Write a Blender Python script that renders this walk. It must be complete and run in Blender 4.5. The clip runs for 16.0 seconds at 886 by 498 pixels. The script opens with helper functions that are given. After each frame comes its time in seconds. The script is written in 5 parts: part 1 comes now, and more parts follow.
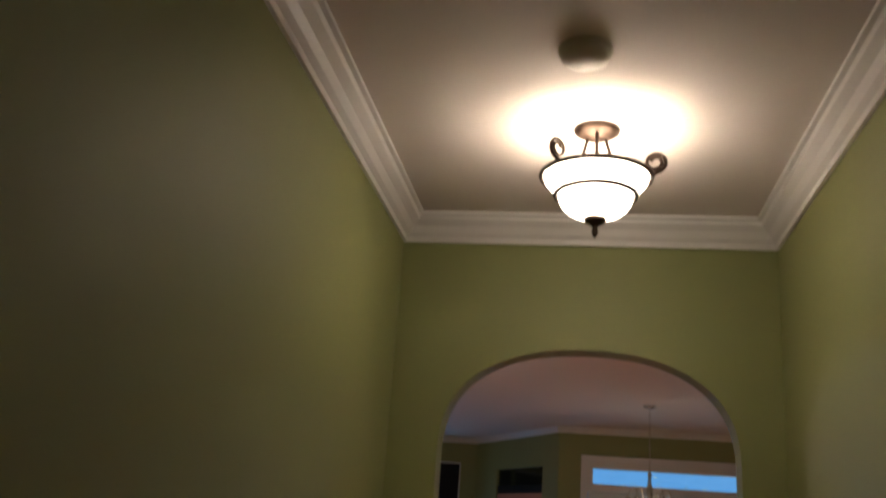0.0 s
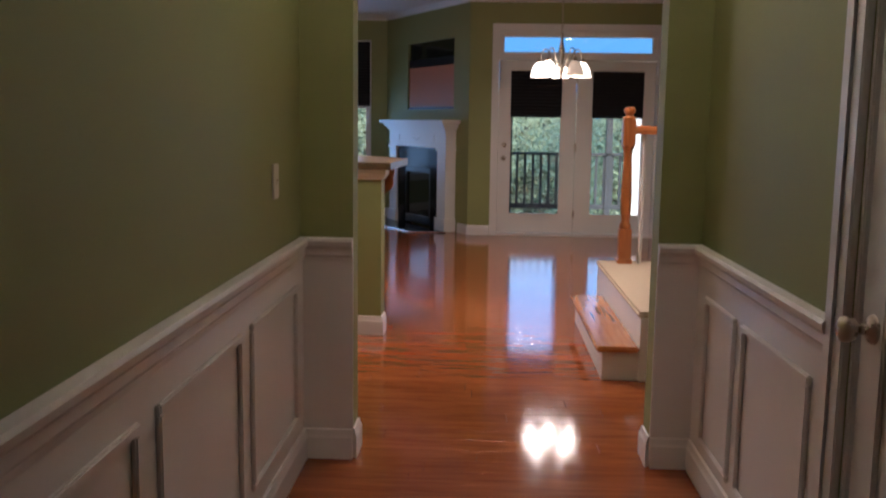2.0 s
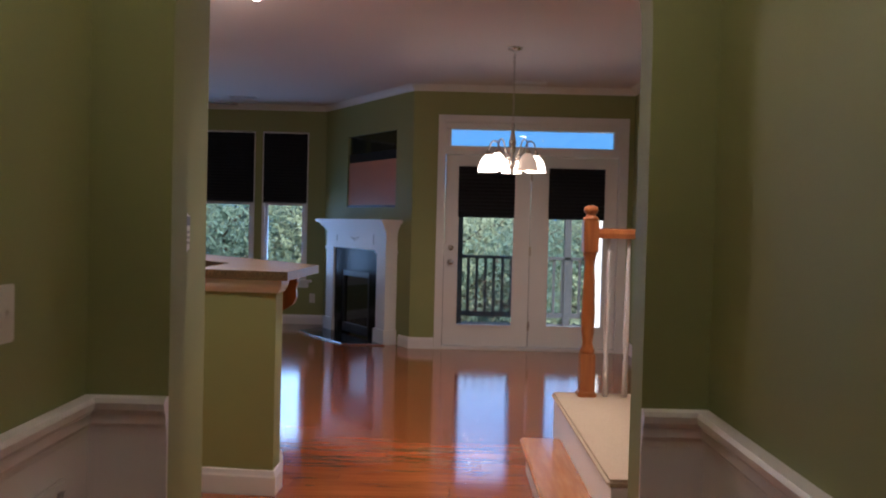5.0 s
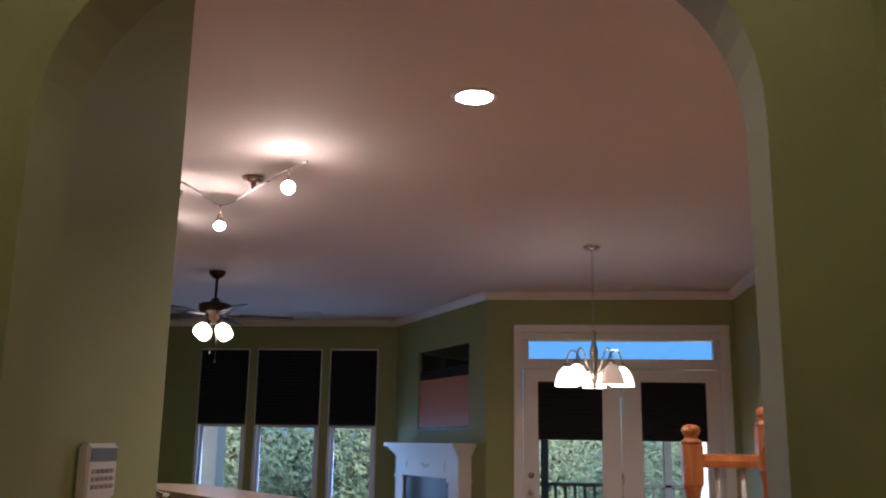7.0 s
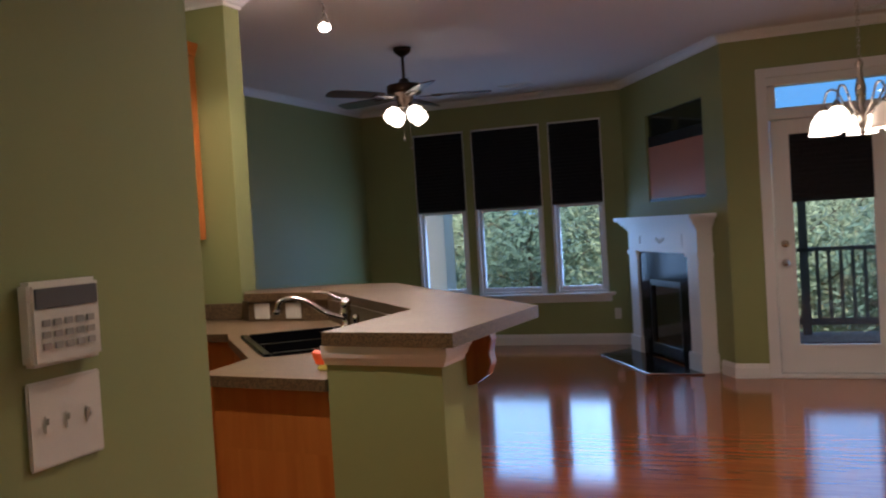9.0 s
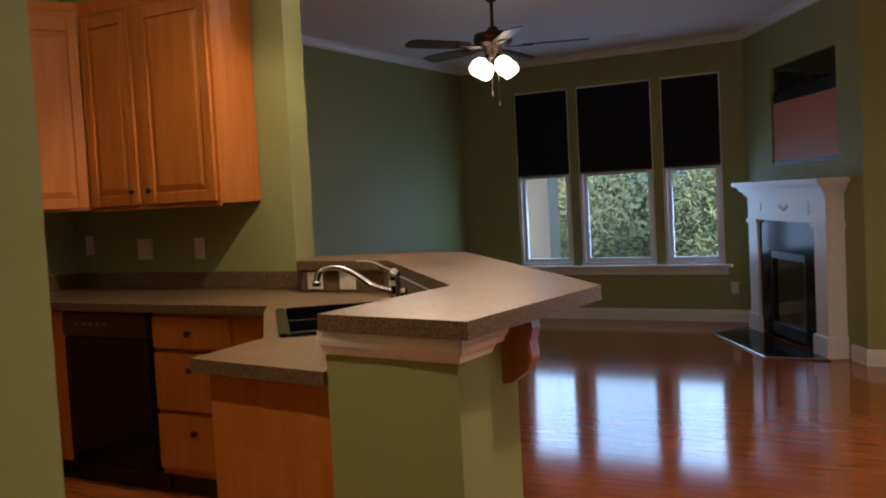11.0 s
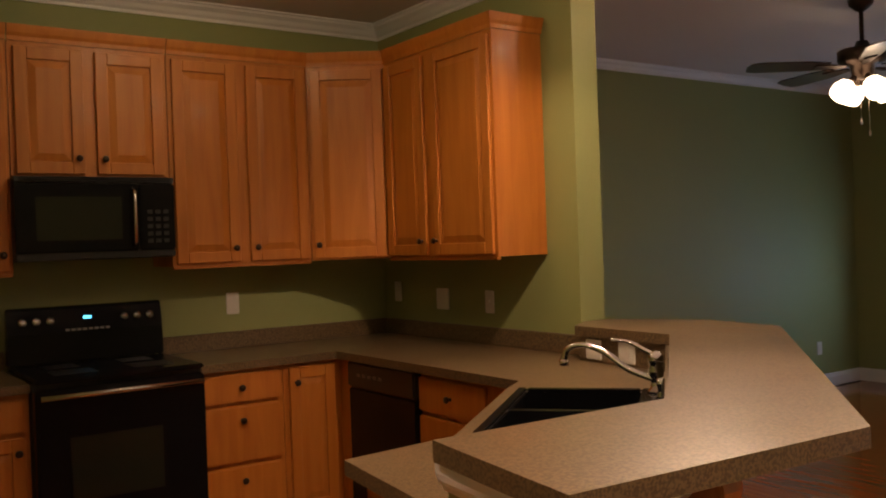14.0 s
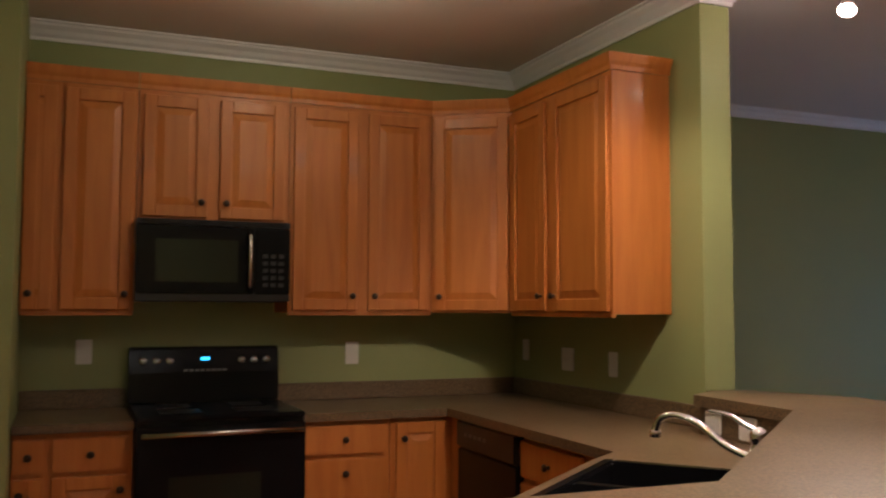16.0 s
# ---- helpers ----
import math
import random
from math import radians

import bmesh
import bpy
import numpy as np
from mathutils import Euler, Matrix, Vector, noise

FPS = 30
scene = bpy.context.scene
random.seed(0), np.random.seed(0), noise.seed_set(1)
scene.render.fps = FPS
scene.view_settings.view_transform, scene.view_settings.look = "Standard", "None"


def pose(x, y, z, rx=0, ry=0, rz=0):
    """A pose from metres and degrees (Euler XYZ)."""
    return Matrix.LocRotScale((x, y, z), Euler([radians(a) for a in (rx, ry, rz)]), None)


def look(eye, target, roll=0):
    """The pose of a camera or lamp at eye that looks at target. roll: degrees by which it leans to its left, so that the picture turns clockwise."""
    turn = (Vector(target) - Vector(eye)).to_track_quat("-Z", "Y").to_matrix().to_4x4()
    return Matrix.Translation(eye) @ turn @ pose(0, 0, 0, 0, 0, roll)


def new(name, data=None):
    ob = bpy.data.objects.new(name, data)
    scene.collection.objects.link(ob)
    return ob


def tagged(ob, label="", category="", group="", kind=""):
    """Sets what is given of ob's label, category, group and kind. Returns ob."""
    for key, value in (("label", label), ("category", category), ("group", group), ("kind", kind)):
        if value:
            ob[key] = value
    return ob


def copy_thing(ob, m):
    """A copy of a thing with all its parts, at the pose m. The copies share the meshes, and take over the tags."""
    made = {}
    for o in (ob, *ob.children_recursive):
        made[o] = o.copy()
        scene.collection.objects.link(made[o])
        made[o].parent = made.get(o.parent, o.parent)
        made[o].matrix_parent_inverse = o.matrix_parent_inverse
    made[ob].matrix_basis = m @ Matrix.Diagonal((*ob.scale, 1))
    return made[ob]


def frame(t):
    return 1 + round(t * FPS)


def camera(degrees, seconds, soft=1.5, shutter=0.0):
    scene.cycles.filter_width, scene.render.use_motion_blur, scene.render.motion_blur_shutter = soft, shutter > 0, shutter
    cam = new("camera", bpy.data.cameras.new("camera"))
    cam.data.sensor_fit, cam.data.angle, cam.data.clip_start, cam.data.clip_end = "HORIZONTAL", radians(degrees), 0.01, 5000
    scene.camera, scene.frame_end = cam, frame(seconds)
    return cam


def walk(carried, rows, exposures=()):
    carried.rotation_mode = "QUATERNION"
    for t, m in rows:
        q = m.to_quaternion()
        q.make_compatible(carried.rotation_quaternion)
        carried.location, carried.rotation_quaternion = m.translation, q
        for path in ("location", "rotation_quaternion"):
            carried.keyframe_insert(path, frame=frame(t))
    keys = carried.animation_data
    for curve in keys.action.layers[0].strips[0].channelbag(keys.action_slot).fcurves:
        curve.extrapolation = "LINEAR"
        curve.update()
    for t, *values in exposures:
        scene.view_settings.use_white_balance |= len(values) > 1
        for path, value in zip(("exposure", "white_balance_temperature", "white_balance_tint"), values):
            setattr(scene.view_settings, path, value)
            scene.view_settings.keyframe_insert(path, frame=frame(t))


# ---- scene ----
PATH = [
    (0, (0.753, -3.567, 1.484), (0.443, -1.682, 2.076), 4.2),
    (0.5, (0.761, -3.524, 1.37), (0.509, -1.572, 1.727), 4.3),
    (1, (0.736, -3.496, 1.351), (0.55, -1.51, 1.5), 3.9),
    (1.5, (0.704, -3.431, 1.329), (0.607, -1.435, 1.244), 2.2),
    (2, (0.688, -3.388, 1.297), (0.602, -1.408, 1.023), 0.8),
    (2.5, (0.721, -3.296, 1.27), (0.692, -1.334, 0.884), 0.7),
    (3, (0.787, -3.105, 1.29), (0.588, -1.147, 0.937), 0.1),
    (3.5, (0.79, -2.943, 1.293), (0.704, -0.968, 0.994), 2.9),
    (5.8, (0.884, -1.889, 1.304), (0.951, 0.109, 1.376), 0.2),
    (6, (0.88, -1.845, 1.314), (0.98, 0.15, 1.416), 0.5),
    (6.5, (0.908, -1.566, 1.3), (0.907, 0.416, 1.561), 0.4),
    (7, (1.011, -1.304, 1.321), (0.799, 0.639, 1.742), 0.9),
    (7.5, (1.03, -1.045, 1.346), (0.774, 0.9, 1.737), 1.6),
    (8, (1.032, -0.86, 1.366), (0.815, 1.097, 1.717), -0.9),
    (8.5, (1.008, -0.495, 1.397), (0.547, 1.448, 1.514), -2.4),
    (9, (1.052, -0.336, 1.356), (0.315, 1.522, 1.307), -3.5),
    (11.5, (1.05, 0.483, 1.324), (0.042, 2.207, 1.21), -2.2),
    (12, (0.978, 0.661, 1.341), (-0.079, 2.356, 1.247), -0.2),
    (12.5, (0.926, 0.818, 1.349), (-0.332, 2.368, 1.229), -1.5),
    (13, (1.082, 0.948, 1.422), (-0.459, 2.221, 1.481), -0.6),
    (13.5, (1.136, 1.053, 1.409), (-0.51, 2.184, 1.51), -0.1),
    (14, (1.125, 1.099, 1.437), (-0.512, 2.249, 1.423), -2.0),
    (14.5, (1.069, 1.265, 1.432), (-0.598, 2.37, 1.448), 1.3),
    (15, (1.024, 1.384, 1.379), (-0.719, 2.359, 1.476), 0.5),
    (15.5, (1.04, 1.438, 1.376), (-0.702, 2.409, 1.535), -1.4),
    (16, (1.125, 1.55, 1.389), (-0.717, 2.32, 1.519), 0.2),
]
cam = camera(52.0, 16.0, soft=2.0, shutter=0.3)
walk(cam, [(t, look(e, g, r)) for t, e, g, r in PATH], [(0, 0.25, 6100, 6), (1, 0.4, 5800, 10), (2, 0.75, 5700, 10), (3.5, 0.65, 5700, 12), (6.5, 0.6, 5700, 12), (9, 0.55, 5800, 10), (11.5, 0.5, 7000, 10), (14, 0.45, 8000, 14), (16, 0.7, 6000, 8)])

# ---- world, sun, exposure ----
world = bpy.data.worlds.new("world")
scene.world = world
world.use_nodes = True
wn = world.node_tree.nodes
sky = wn.new("ShaderNodeTexSky")
sky.sky_type = 'NISHITA'
sky.sun_disc = False
sky.sun_elevation = radians(32)
sky.sun_rotation = radians(200)
wn["Background"].inputs[1].default_value = 0.15
world.node_tree.links.new(sky.outputs[0], wn["Background"].inputs[0])
sun = new("sun", bpy.data.lights.new("sun", 'SUN'))
sun.data.energy = 5.0
sun.data.angle = radians(6)
sun.data.color = (1.0, 0.93, 0.85)
sun.matrix_world = look((0, 0, 20), (-10, 30, 0))


def bulb(name, at, watts, color=(1.0, 0.72, 0.45), radius=0.03):
    la = bpy.data.lights.new(name, 'POINT')
    la.energy, la.color, la.shadow_soft_size = watts, color, radius
    ob = new(name, la)
    ob.location = at
    return ob


def spot(name, at, to, watts, angle, color=(1.0, 0.75, 0.5), blend=0.6):
    la = bpy.data.lights.new(name, 'SPOT')
    la.energy, la.color, la.spot_size, la.spot_blend, la.shadow_soft_size = watts, color, radians(angle), blend, 0.03
    ob = new(name, la)
    ob.matrix_world = look(at, to)
    return ob


WARM = (1.0, 0.76, 0.60)
bulb("hall_bulb", (0.78, -0.88, 2.565), 3.0, WARM, 0.05)
for a in range(5):
    w = radians(72 * a + 15)
    bulb("chandelier_bulb", (1.385 + 0.2 * math.cos(w), 5.195 + 0.2 * math.sin(w), 1.76), 3.6, WARM, 0.03)
for a in range(4):
    w = radians(90 * a + 60)
    bulb("fan_bulb", (-1.73 + 0.125 * math.cos(w), 6.08 + 0.125 * math.sin(w), 2.21), 1.8, WARM, 0.03)
spot("downlight_beam", (0.745, 2.25, 2.728), (0.745, 2.25, 0), 85, 128, WARM)
# Unseen kitchen downlight, added because the bar end is lit from this side.
spot("downlight_beam", (-0.55, 1.15, 2.728), (-0.45, 1.3, 0), 60, 95, WARM)
spot("downlight_beam", (2.07, 2.27, 2.728), (2.07, 2.27, 0), 40, 128, WARM)
bulb("kitchen_bulb", (-2.2, 2.52, 2.60), 6.0, (1.0, 0.89, 0.57), 0.1)
TRACK = [(-0.25, 3.0), (-0.84, 3.66), (-0.90, 3.165), (-1.44, 4.32)]
TRACK_AIM = [(0.9, -0.6, 1.3), (-0.35, 2.5, 1.08), (-1.9, 3.6, 1.3), (-0.95, 3.3, 1.0)]
for (hx, hy), aim in zip(TRACK, TRACK_AIM):
    d = (Vector(aim) - Vector((hx, hy, 2.58))).normalized()
    spot("track_beam", Vector((hx, hy, 2.58)) + d * 0.075, aim, 48 if aim[1] > 0 else 5, 80, WARM)
    bulb("track_bulb", Vector((hx, hy, 2.58)) + d * 0.11, 3.0, WARM, 0.03)
for wx, wy, wz, ww, wh in ((-2.735, 9.33, 1.05, 0.5, 0.85), (-1.945, 9.33, 1.05, 0.7, 0.85), (-1.17, 9.33, 1.05, 0.5, 0.85),
                           (1.28, 7.36, 0.85, 0.5, 1.05), (2.21, 7.36, 0.85, 0.5, 1.05)):
    la = bpy.data.lights.new("window_daylight", 'AREA')
    la.shape, la.size, la.size_y, la.energy, la.color = 'RECTANGLE', ww, wh, 4.5 if wy > 9 else 1.6, (0.34, 0.58, 1.0)
    ob = new("window_daylight", la)
    ob.matrix_world = look((wx, wy, wz), (wx, wy - 2, wz - 0.25))

# ---- materials ----


def material(name, base, rough=0.5, metal=0.0, vary=0.08, scale=6.0, bump=0.0, bscale=200.0, rand=0.0, coat=0.0, emit=None, strength=0.0, spec=0.5):
    """A paint or plain surface with broad stains, fine grain and slight relief."""
    m = bpy.data.materials.new(name)
    m.use_nodes = True
    nt = m.node_tree
    b = nt.nodes["Principled BSDF"]
    b.inputs["Roughness"].default_value = rough
    b.inputs["Metallic"].default_value = metal
    b.inputs["Specular IOR Level"].default_value = spec
    b.inputs["Coat Weight"].default_value = coat
    b.inputs["Coat Roughness"].default_value = 0.15
    co = nt.nodes.new("ShaderNodeTexCoord")
    n1 = nt.nodes.new("ShaderNodeTexNoise")
    n1.inputs["Scale"].default_value = scale
    n1.inputs["Detail"].default_value = 6
    nt.links.new(co.outputs["Object"], n1.inputs["Vector"])
    mix = nt.nodes.new("ShaderNodeMix")
    mix.data_type = 'RGBA'
    mix.inputs[6].default_value = (*[c * (1 - vary) for c in base], 1)
    mix.inputs[7].default_value = (*[min(1, c * (1 + vary)) for c in base], 1)
    nt.links.new(n1.outputs[0], mix.inputs[0])
    out = mix.outputs[2]
    if rand:
        info = nt.nodes.new("ShaderNodeObjectInfo")
        hs = nt.nodes.new("ShaderNodeHueSaturation")
        mr = nt.nodes.new("ShaderNodeMapRange")
        mr.inputs[3].default_value, mr.inputs[4].default_value = 1 - rand, 1 + rand
        nt.links.new(info.outputs["Random"], mr.inputs[0])
        nt.links.new(mr.outputs[0], hs.inputs["Value"])
        nt.links.new(out, hs.inputs["Color"])
        out = hs.outputs[0]
    nt.links.new(out, b.inputs["Base Color"])
    mr2 = nt.nodes.new("ShaderNodeMapRange")
    mr2.inputs[3].default_value, mr2.inputs[4].default_value = max(0, rough * 0.85), min(1, rough * 1.15)
    nt.links.new(n1.outputs[0], mr2.inputs[0])
    nt.links.new(mr2.outputs[0], b.inputs["Roughness"])
    if bump:
        n2 = nt.nodes.new("ShaderNodeTexNoise")
        n2.inputs["Scale"].default_value = bscale
        n2.inputs["Detail"].default_value = 3
        nt.links.new(co.outputs["Object"], n2.inputs["Vector"])
        bp = nt.nodes.new("ShaderNodeBump")
        bp.inputs["Strength"].default_value = bump
        bp.inputs["Distance"].default_value = 0.002
        nt.links.new(n2.outputs[0], bp.inputs["Height"])
        nt.links.new(bp.outputs[0], b.inputs["Normal"])
    if emit:
        b.inputs["Emission Color"].default_value = (*emit, 1)
        b.inputs["Emission Strength"].default_value = strength
    return m


def wood(name, dark, light, stretch=(1, 14, 14), rough=0.35, rand=0.1, coat=0.3, scale=3.0):
    """Straight-grained varnished wood; the grain runs along the axis of least stretch."""
    m = bpy.data.materials.new(name)
    m.use_nodes = True
    nt = m.node_tree
    b = nt.nodes["Principled BSDF"]
    b.inputs["Roughness"].default_value = rough
    b.inputs["Coat Weight"].default_value = coat
    b.inputs["Coat Roughness"].default_value = 0.1
    co = nt.nodes.new("ShaderNodeTexCoord")
    mp = nt.nodes.new("ShaderNodeMapping")
    mp.inputs["Scale"].default_value = stretch
    info = nt.nodes.new("ShaderNodeObjectInfo")
    add = nt.nodes.new("ShaderNodeVectorMath")
    sc = nt.nodes.new("ShaderNodeVectorMath")
    sc.operation = 'SCALE'
    sc.inputs[0].default_value = (7.3, 5.1, 3.7)
    nt.links.new(info.outputs["Random"], sc.inputs["Scale"])
    nt.links.new(co.outputs["Object"], add.inputs[0])
    nt.links.new(sc.outputs[0], add.inputs[1])
    nt.links.new(add.outputs[0], mp.inputs[0])
    n1 = nt.nodes.new("ShaderNodeTexNoise")
    n1.inputs["Scale"].default_value = scale
    n1.inputs["Detail"].default_value = 8
    n1.inputs["Distortion"].default_value = 0.6
    nt.links.new(mp.outputs[0], n1.inputs["Vector"])
    ramp = nt.nodes.new("ShaderNodeValToRGB")
    ramp.color_ramp.elements[0].position, ramp.color_ramp.elements[0].color = 0.3, (*dark, 1)
    ramp.color_ramp.elements[1].position, ramp.color_ramp.elements[1].color = 0.7, (*light, 1)
    nt.links.new(n1.outputs[0], ramp.inputs[0])
    hs = nt.nodes.new("ShaderNodeHueSaturation")
    mr = nt.nodes.new("ShaderNodeMapRange")
    mr.inputs[3].default_value, mr.inputs[4].default_value = 1 - rand, 1 + rand
    nt.links.new(info.outputs["Random"], mr.inputs[0])
    nt.links.new(mr.outputs[0], hs.inputs["Value"])
    nt.links.new(ramp.outputs[0], hs.inputs["Color"])
    nt.links.new(hs.outputs[0], b.inputs["Base Color"])
    bp = nt.nodes.new("ShaderNodeBump")
    bp.inputs["Strength"].default_value = 0.06
    bp.inputs["Distance"].default_value = 0.001
    nt.links.new(n1.outputs[0], bp.inputs["Height"])
    nt.links.new(bp.outputs[0], b.inputs["Normal"])
    return m


def speckled(name, base, fleck, rough=0.35):
    """Speckled laminate worktop."""
    m = material(name, base, rough, vary=0.12, scale=3)
    nt = m.node_tree
    b = nt.nodes["Principled BSDF"]
    co = nt.nodes.new("ShaderNodeTexCoord")
    n = nt.nodes.new("ShaderNodeTexNoise")
    n.inputs["Scale"].default_value = 160
    n.inputs["Detail"].default_value = 2
    nt.links.new(co.outputs["Object"], n.inputs["Vector"])
    r = nt.nodes.new("ShaderNodeValToRGB")
    r.color_ramp.elements[0].position, r.color_ramp.elements[0].color = 0.42, (*fleck, 1)
    r.color_ramp.elements[1].position, r.color_ramp.elements[1].color = 0.58, (*base, 1)
    nt.links.new(n.outputs[0], r.inputs[0])
    nt.links.new(r.outputs[0], b.inputs["Base Color"])
    return m


def glass_material(name):
    m = bpy.data.materials.new(name)
    m.use_nodes = True
    nt = m.node_tree
    nt.nodes.remove(nt.nodes["Principled BSDF"])
    tr = nt.nodes.new("ShaderNodeBsdfTransparent")
    gl = nt.nodes.new("ShaderNodeBsdfGlossy")
    gl.inputs["Roughness"].default_value = 0.02
    mx = nt.nodes.new("ShaderNodeMixShader")
    mx.inputs[0].default_value = 0.06
    nt.links.new(tr.outputs[0], mx.inputs[1])
    nt.links.new(gl.outputs[0], mx.inputs[2])
    nt.links.new(mx.outputs[0], nt.nodes["Material Output"].inputs[0])
    return m


GREEN = material("green_wall_paint", (0.268, 0.288, 0.112), 0.6, vary=0.05, scale=2.0, bump=0.12, bscale=260)
CEIL = material("ceiling_paint", (0.72, 0.66, 0.63), 0.85, vary=0.03, scale=1.5, bump=0.3, bscale=180)
WHITE = material("white_trim_paint", (0.74, 0.72, 0.72), 0.38, vary=0.03, scale=4, bump=0.03, bscale=90)
FLOOR = wood("red_oak_floor", (0.24, 0.058, 0.014), (0.36, 0.105, 0.028), (1.0, 12, 12), 0.10, 0.10, 0.1)
GAP = material("floor_joint", (0.06, 0.02, 0.01), 0.7)
CABINET = wood("maple_cabinet", (0.40, 0.12, 0.016), (0.50, 0.17, 0.029), (9, 9, 0.8), 0.5, 0.05, 0.04, 2.5)
OAK = wood("orange_oak", (0.30, 0.085, 0.018), (0.46, 0.16, 0.04), (12, 12, 1.2), 0.3, 0.06, 0.35)
TREAD = wood("oak_tread", (0.40, 0.14, 0.035), (0.56, 0.24, 0.07), (12, 1.2, 12), 0.25, 0.08, 0.4)
COUNTER = speckled("brown_laminate", (0.17, 0.112, 0.058), (0.08, 0.05, 0.026))
BLACK = material("black_gloss", (0.007, 0.007, 0.008), 0.18, vary=0.2, scale=8, spec=0.16)
BLACKM = material("black_enamel", (0.012, 0.012, 0.012), 0.35, vary=0.2, scale=12)
DARKGLASS = material("dark_oven_glass", (0.02, 0.022, 0.016), 0.06, vary=0.1, scale=5, coat=0.2, spec=0.35)
GRANITE = material("black_granite", (0.006, 0.006, 0.007), 0.14, vary=0.5, scale=60, spec=0.10)
STEEL = material("brushed_steel", (0.55, 0.54, 0.52), 0.25, 1.0, vary=0.05, scale=40)
NICKEL = material("satin_nickel", (0.50, 0.45, 0.40), 0.28, 1.0, vary=0.06, scale=30)
CHROME = material("chrome", (0.75, 0.75, 0.76), 0.1, 1.0, vary=0.02, scale=30)
BRONZE = material("dark_bronze", (0.055, 0.035, 0.025), 0.4, 0.8, vary=0.2, scale=40)
PLATE = material("ivory_plastic", (0.68, 0.64, 0.58), 0.4, vary=0.02, scale=10)
GREYP = material("grey_plastic", (0.10, 0.10, 0.11), 0.35, vary=0.05, scale=20)
LABEL = material("grey_print", (0.33, 0.31, 0.29), 0.6, vary=0.05, scale=20)
BLIND = material("black_shade_fabric", (0.006, 0.0065, 0.010), 0.9, vary=0.2, scale=60, bump=0.2, bscale=400)
CARPET = material("beige_carpet", (0.52, 0.42, 0.30), 0.95, vary=0.15, scale=90, bump=0.8, bscale=600)
PANELB = material("terracotta_board", (0.50, 0.20, 0.115), 0.45, vary=0.05, scale=3, bump=0.05)
GLASS = glass_material("window_glass")
SHADE = material("lit_frosted_glass", (0.9, 0.86, 0.8), 0.4, vary=0.02, emit=(1.0, 0.80, 0.62), strength=3.5)
HALLSHADE = material("lit_alabaster_glass", (0.9, 0.86, 0.8), 0.4, vary=0.02, emit=(1.0, 0.80, 0.60), strength=10.0)
HOT = material("lit_bulb", (1, 1, 1), 0.3, vary=0, emit=(1.0, 0.9, 0.78), strength=40.0)
# A faint warm glow is put into the glass of the dimmer shade.
CLEARG = material("dim_glow_glass_shade", (0.75, 0.62, 0.52), 0.25, vary=0.03, emit=(1.0, 0.7, 0.5), strength=0.25)
CYAN = material("cyan_display", (0.0, 0.1, 0.2), 0.3, vary=0, emit=(0.05, 0.55, 1.0), strength=2.5)
BARK = material("bark", (0.10, 0.08, 0.06), 0.9, vary=0.4, scale=20, bump=0.6, bscale=40)
LEAF = material("leaf_green", (0.12, 0.19, 0.14), 0.35, vary=0.45, scale=2.5)
LEAF2 = material("leaf_pale", (0.26, 0.32, 0.20), 0.35, vary=0.4, scale=2.5)
GRASS = material("lawn", (0.07, 0.11, 0.03), 0.9, vary=0.4, scale=1.2, bump=0.6, bscale=60)
DECK = wood("weathered_deck", (0.16, 0.15, 0.14), (0.26, 0.25, 0.24), (14, 1, 14), 0.8, 0.1, 0.0)
PORCH = material("porch_rail_stain", (0.05, 0.055, 0.06), 0.7, vary=0.2, scale=10)
VINYL = material("white_vinyl_column", (0.85, 0.84, 0.80), 0.5, vary=0.04, scale=6)
ORANGE = material("orange_packet", (0.75, 0.10, 0.02), 0.4, vary=0.1, scale=30)
YELLOW = material("yellow_packet", (0.75, 0.62, 0.15), 0.4, vary=0.1, scale=30)
FANWOOD = wood("dark_fan_blade", (0.018, 0.009, 0.006), (0.045, 0.02, 0.012), (1, 12, 12), 0.3, 0.05, 0.4)

# ---- shape helpers ----


def finish(name, bm, mat, parent=None, bevel=0.0, smooth=False, seg=2):
    if bevel:
        edges = [e for e in bm.edges if len(e.link_faces) == 2 and e.calc_face_angle(0) > 0.5]
        bmesh.ops.bevel(bm, geom=edges, offset=bevel, segments=seg, affect='EDGES', clamp_overlap=True)
    bmesh.ops.recalc_face_normals(bm, faces=bm.faces)
    me = bpy.data.meshes.new(name)
    bm.to_mesh(me)
    bm.free()
    if smooth:
        for p in me.polygons:
            p.use_smooth = True
    me.materials.append(mat)
    ob = new(name, me)
    if parent:
        ob.parent = parent
    return ob


def add_box(bm, x0, x1, y0, y1, z0, z1, m=None):
    vs = bmesh.ops.create_cube(bm, size=1.0)["verts"]
    for v in vs:
        v.co = Vector(((x0 + x1) / 2 + v.co.x * (x1 - x0), (y0 + y1) / 2 + v.co.y * (y1 - y0), (z0 + z1) / 2 + v.co.z * (z1 - z0)))
    if m is not None:
        bmesh.ops.transform(bm, matrix=m, verts=vs)
    return vs


def box(name, x0, x1, y0, y1, z0, z1, mat, parent=None, bevel=0.0, m=None):
    bm = bmesh.new()
    add_box(bm, x0, x1, y0, y1, z0, z1, m)
    return finish(name, bm, mat, parent, bevel)


def boxes(name, items, mat, parent=None, bevel=0.0, m=None):
    bm = bmesh.new()
    for it in items:
        add_box(bm, *it, m)
    return finish(name, bm, mat, parent, bevel)


def pieces(name, items, mat, parent=None, bevel=0.0):
    """One part for each box."""
    for it in items:
        box(name, *it, mat, parent, bevel)


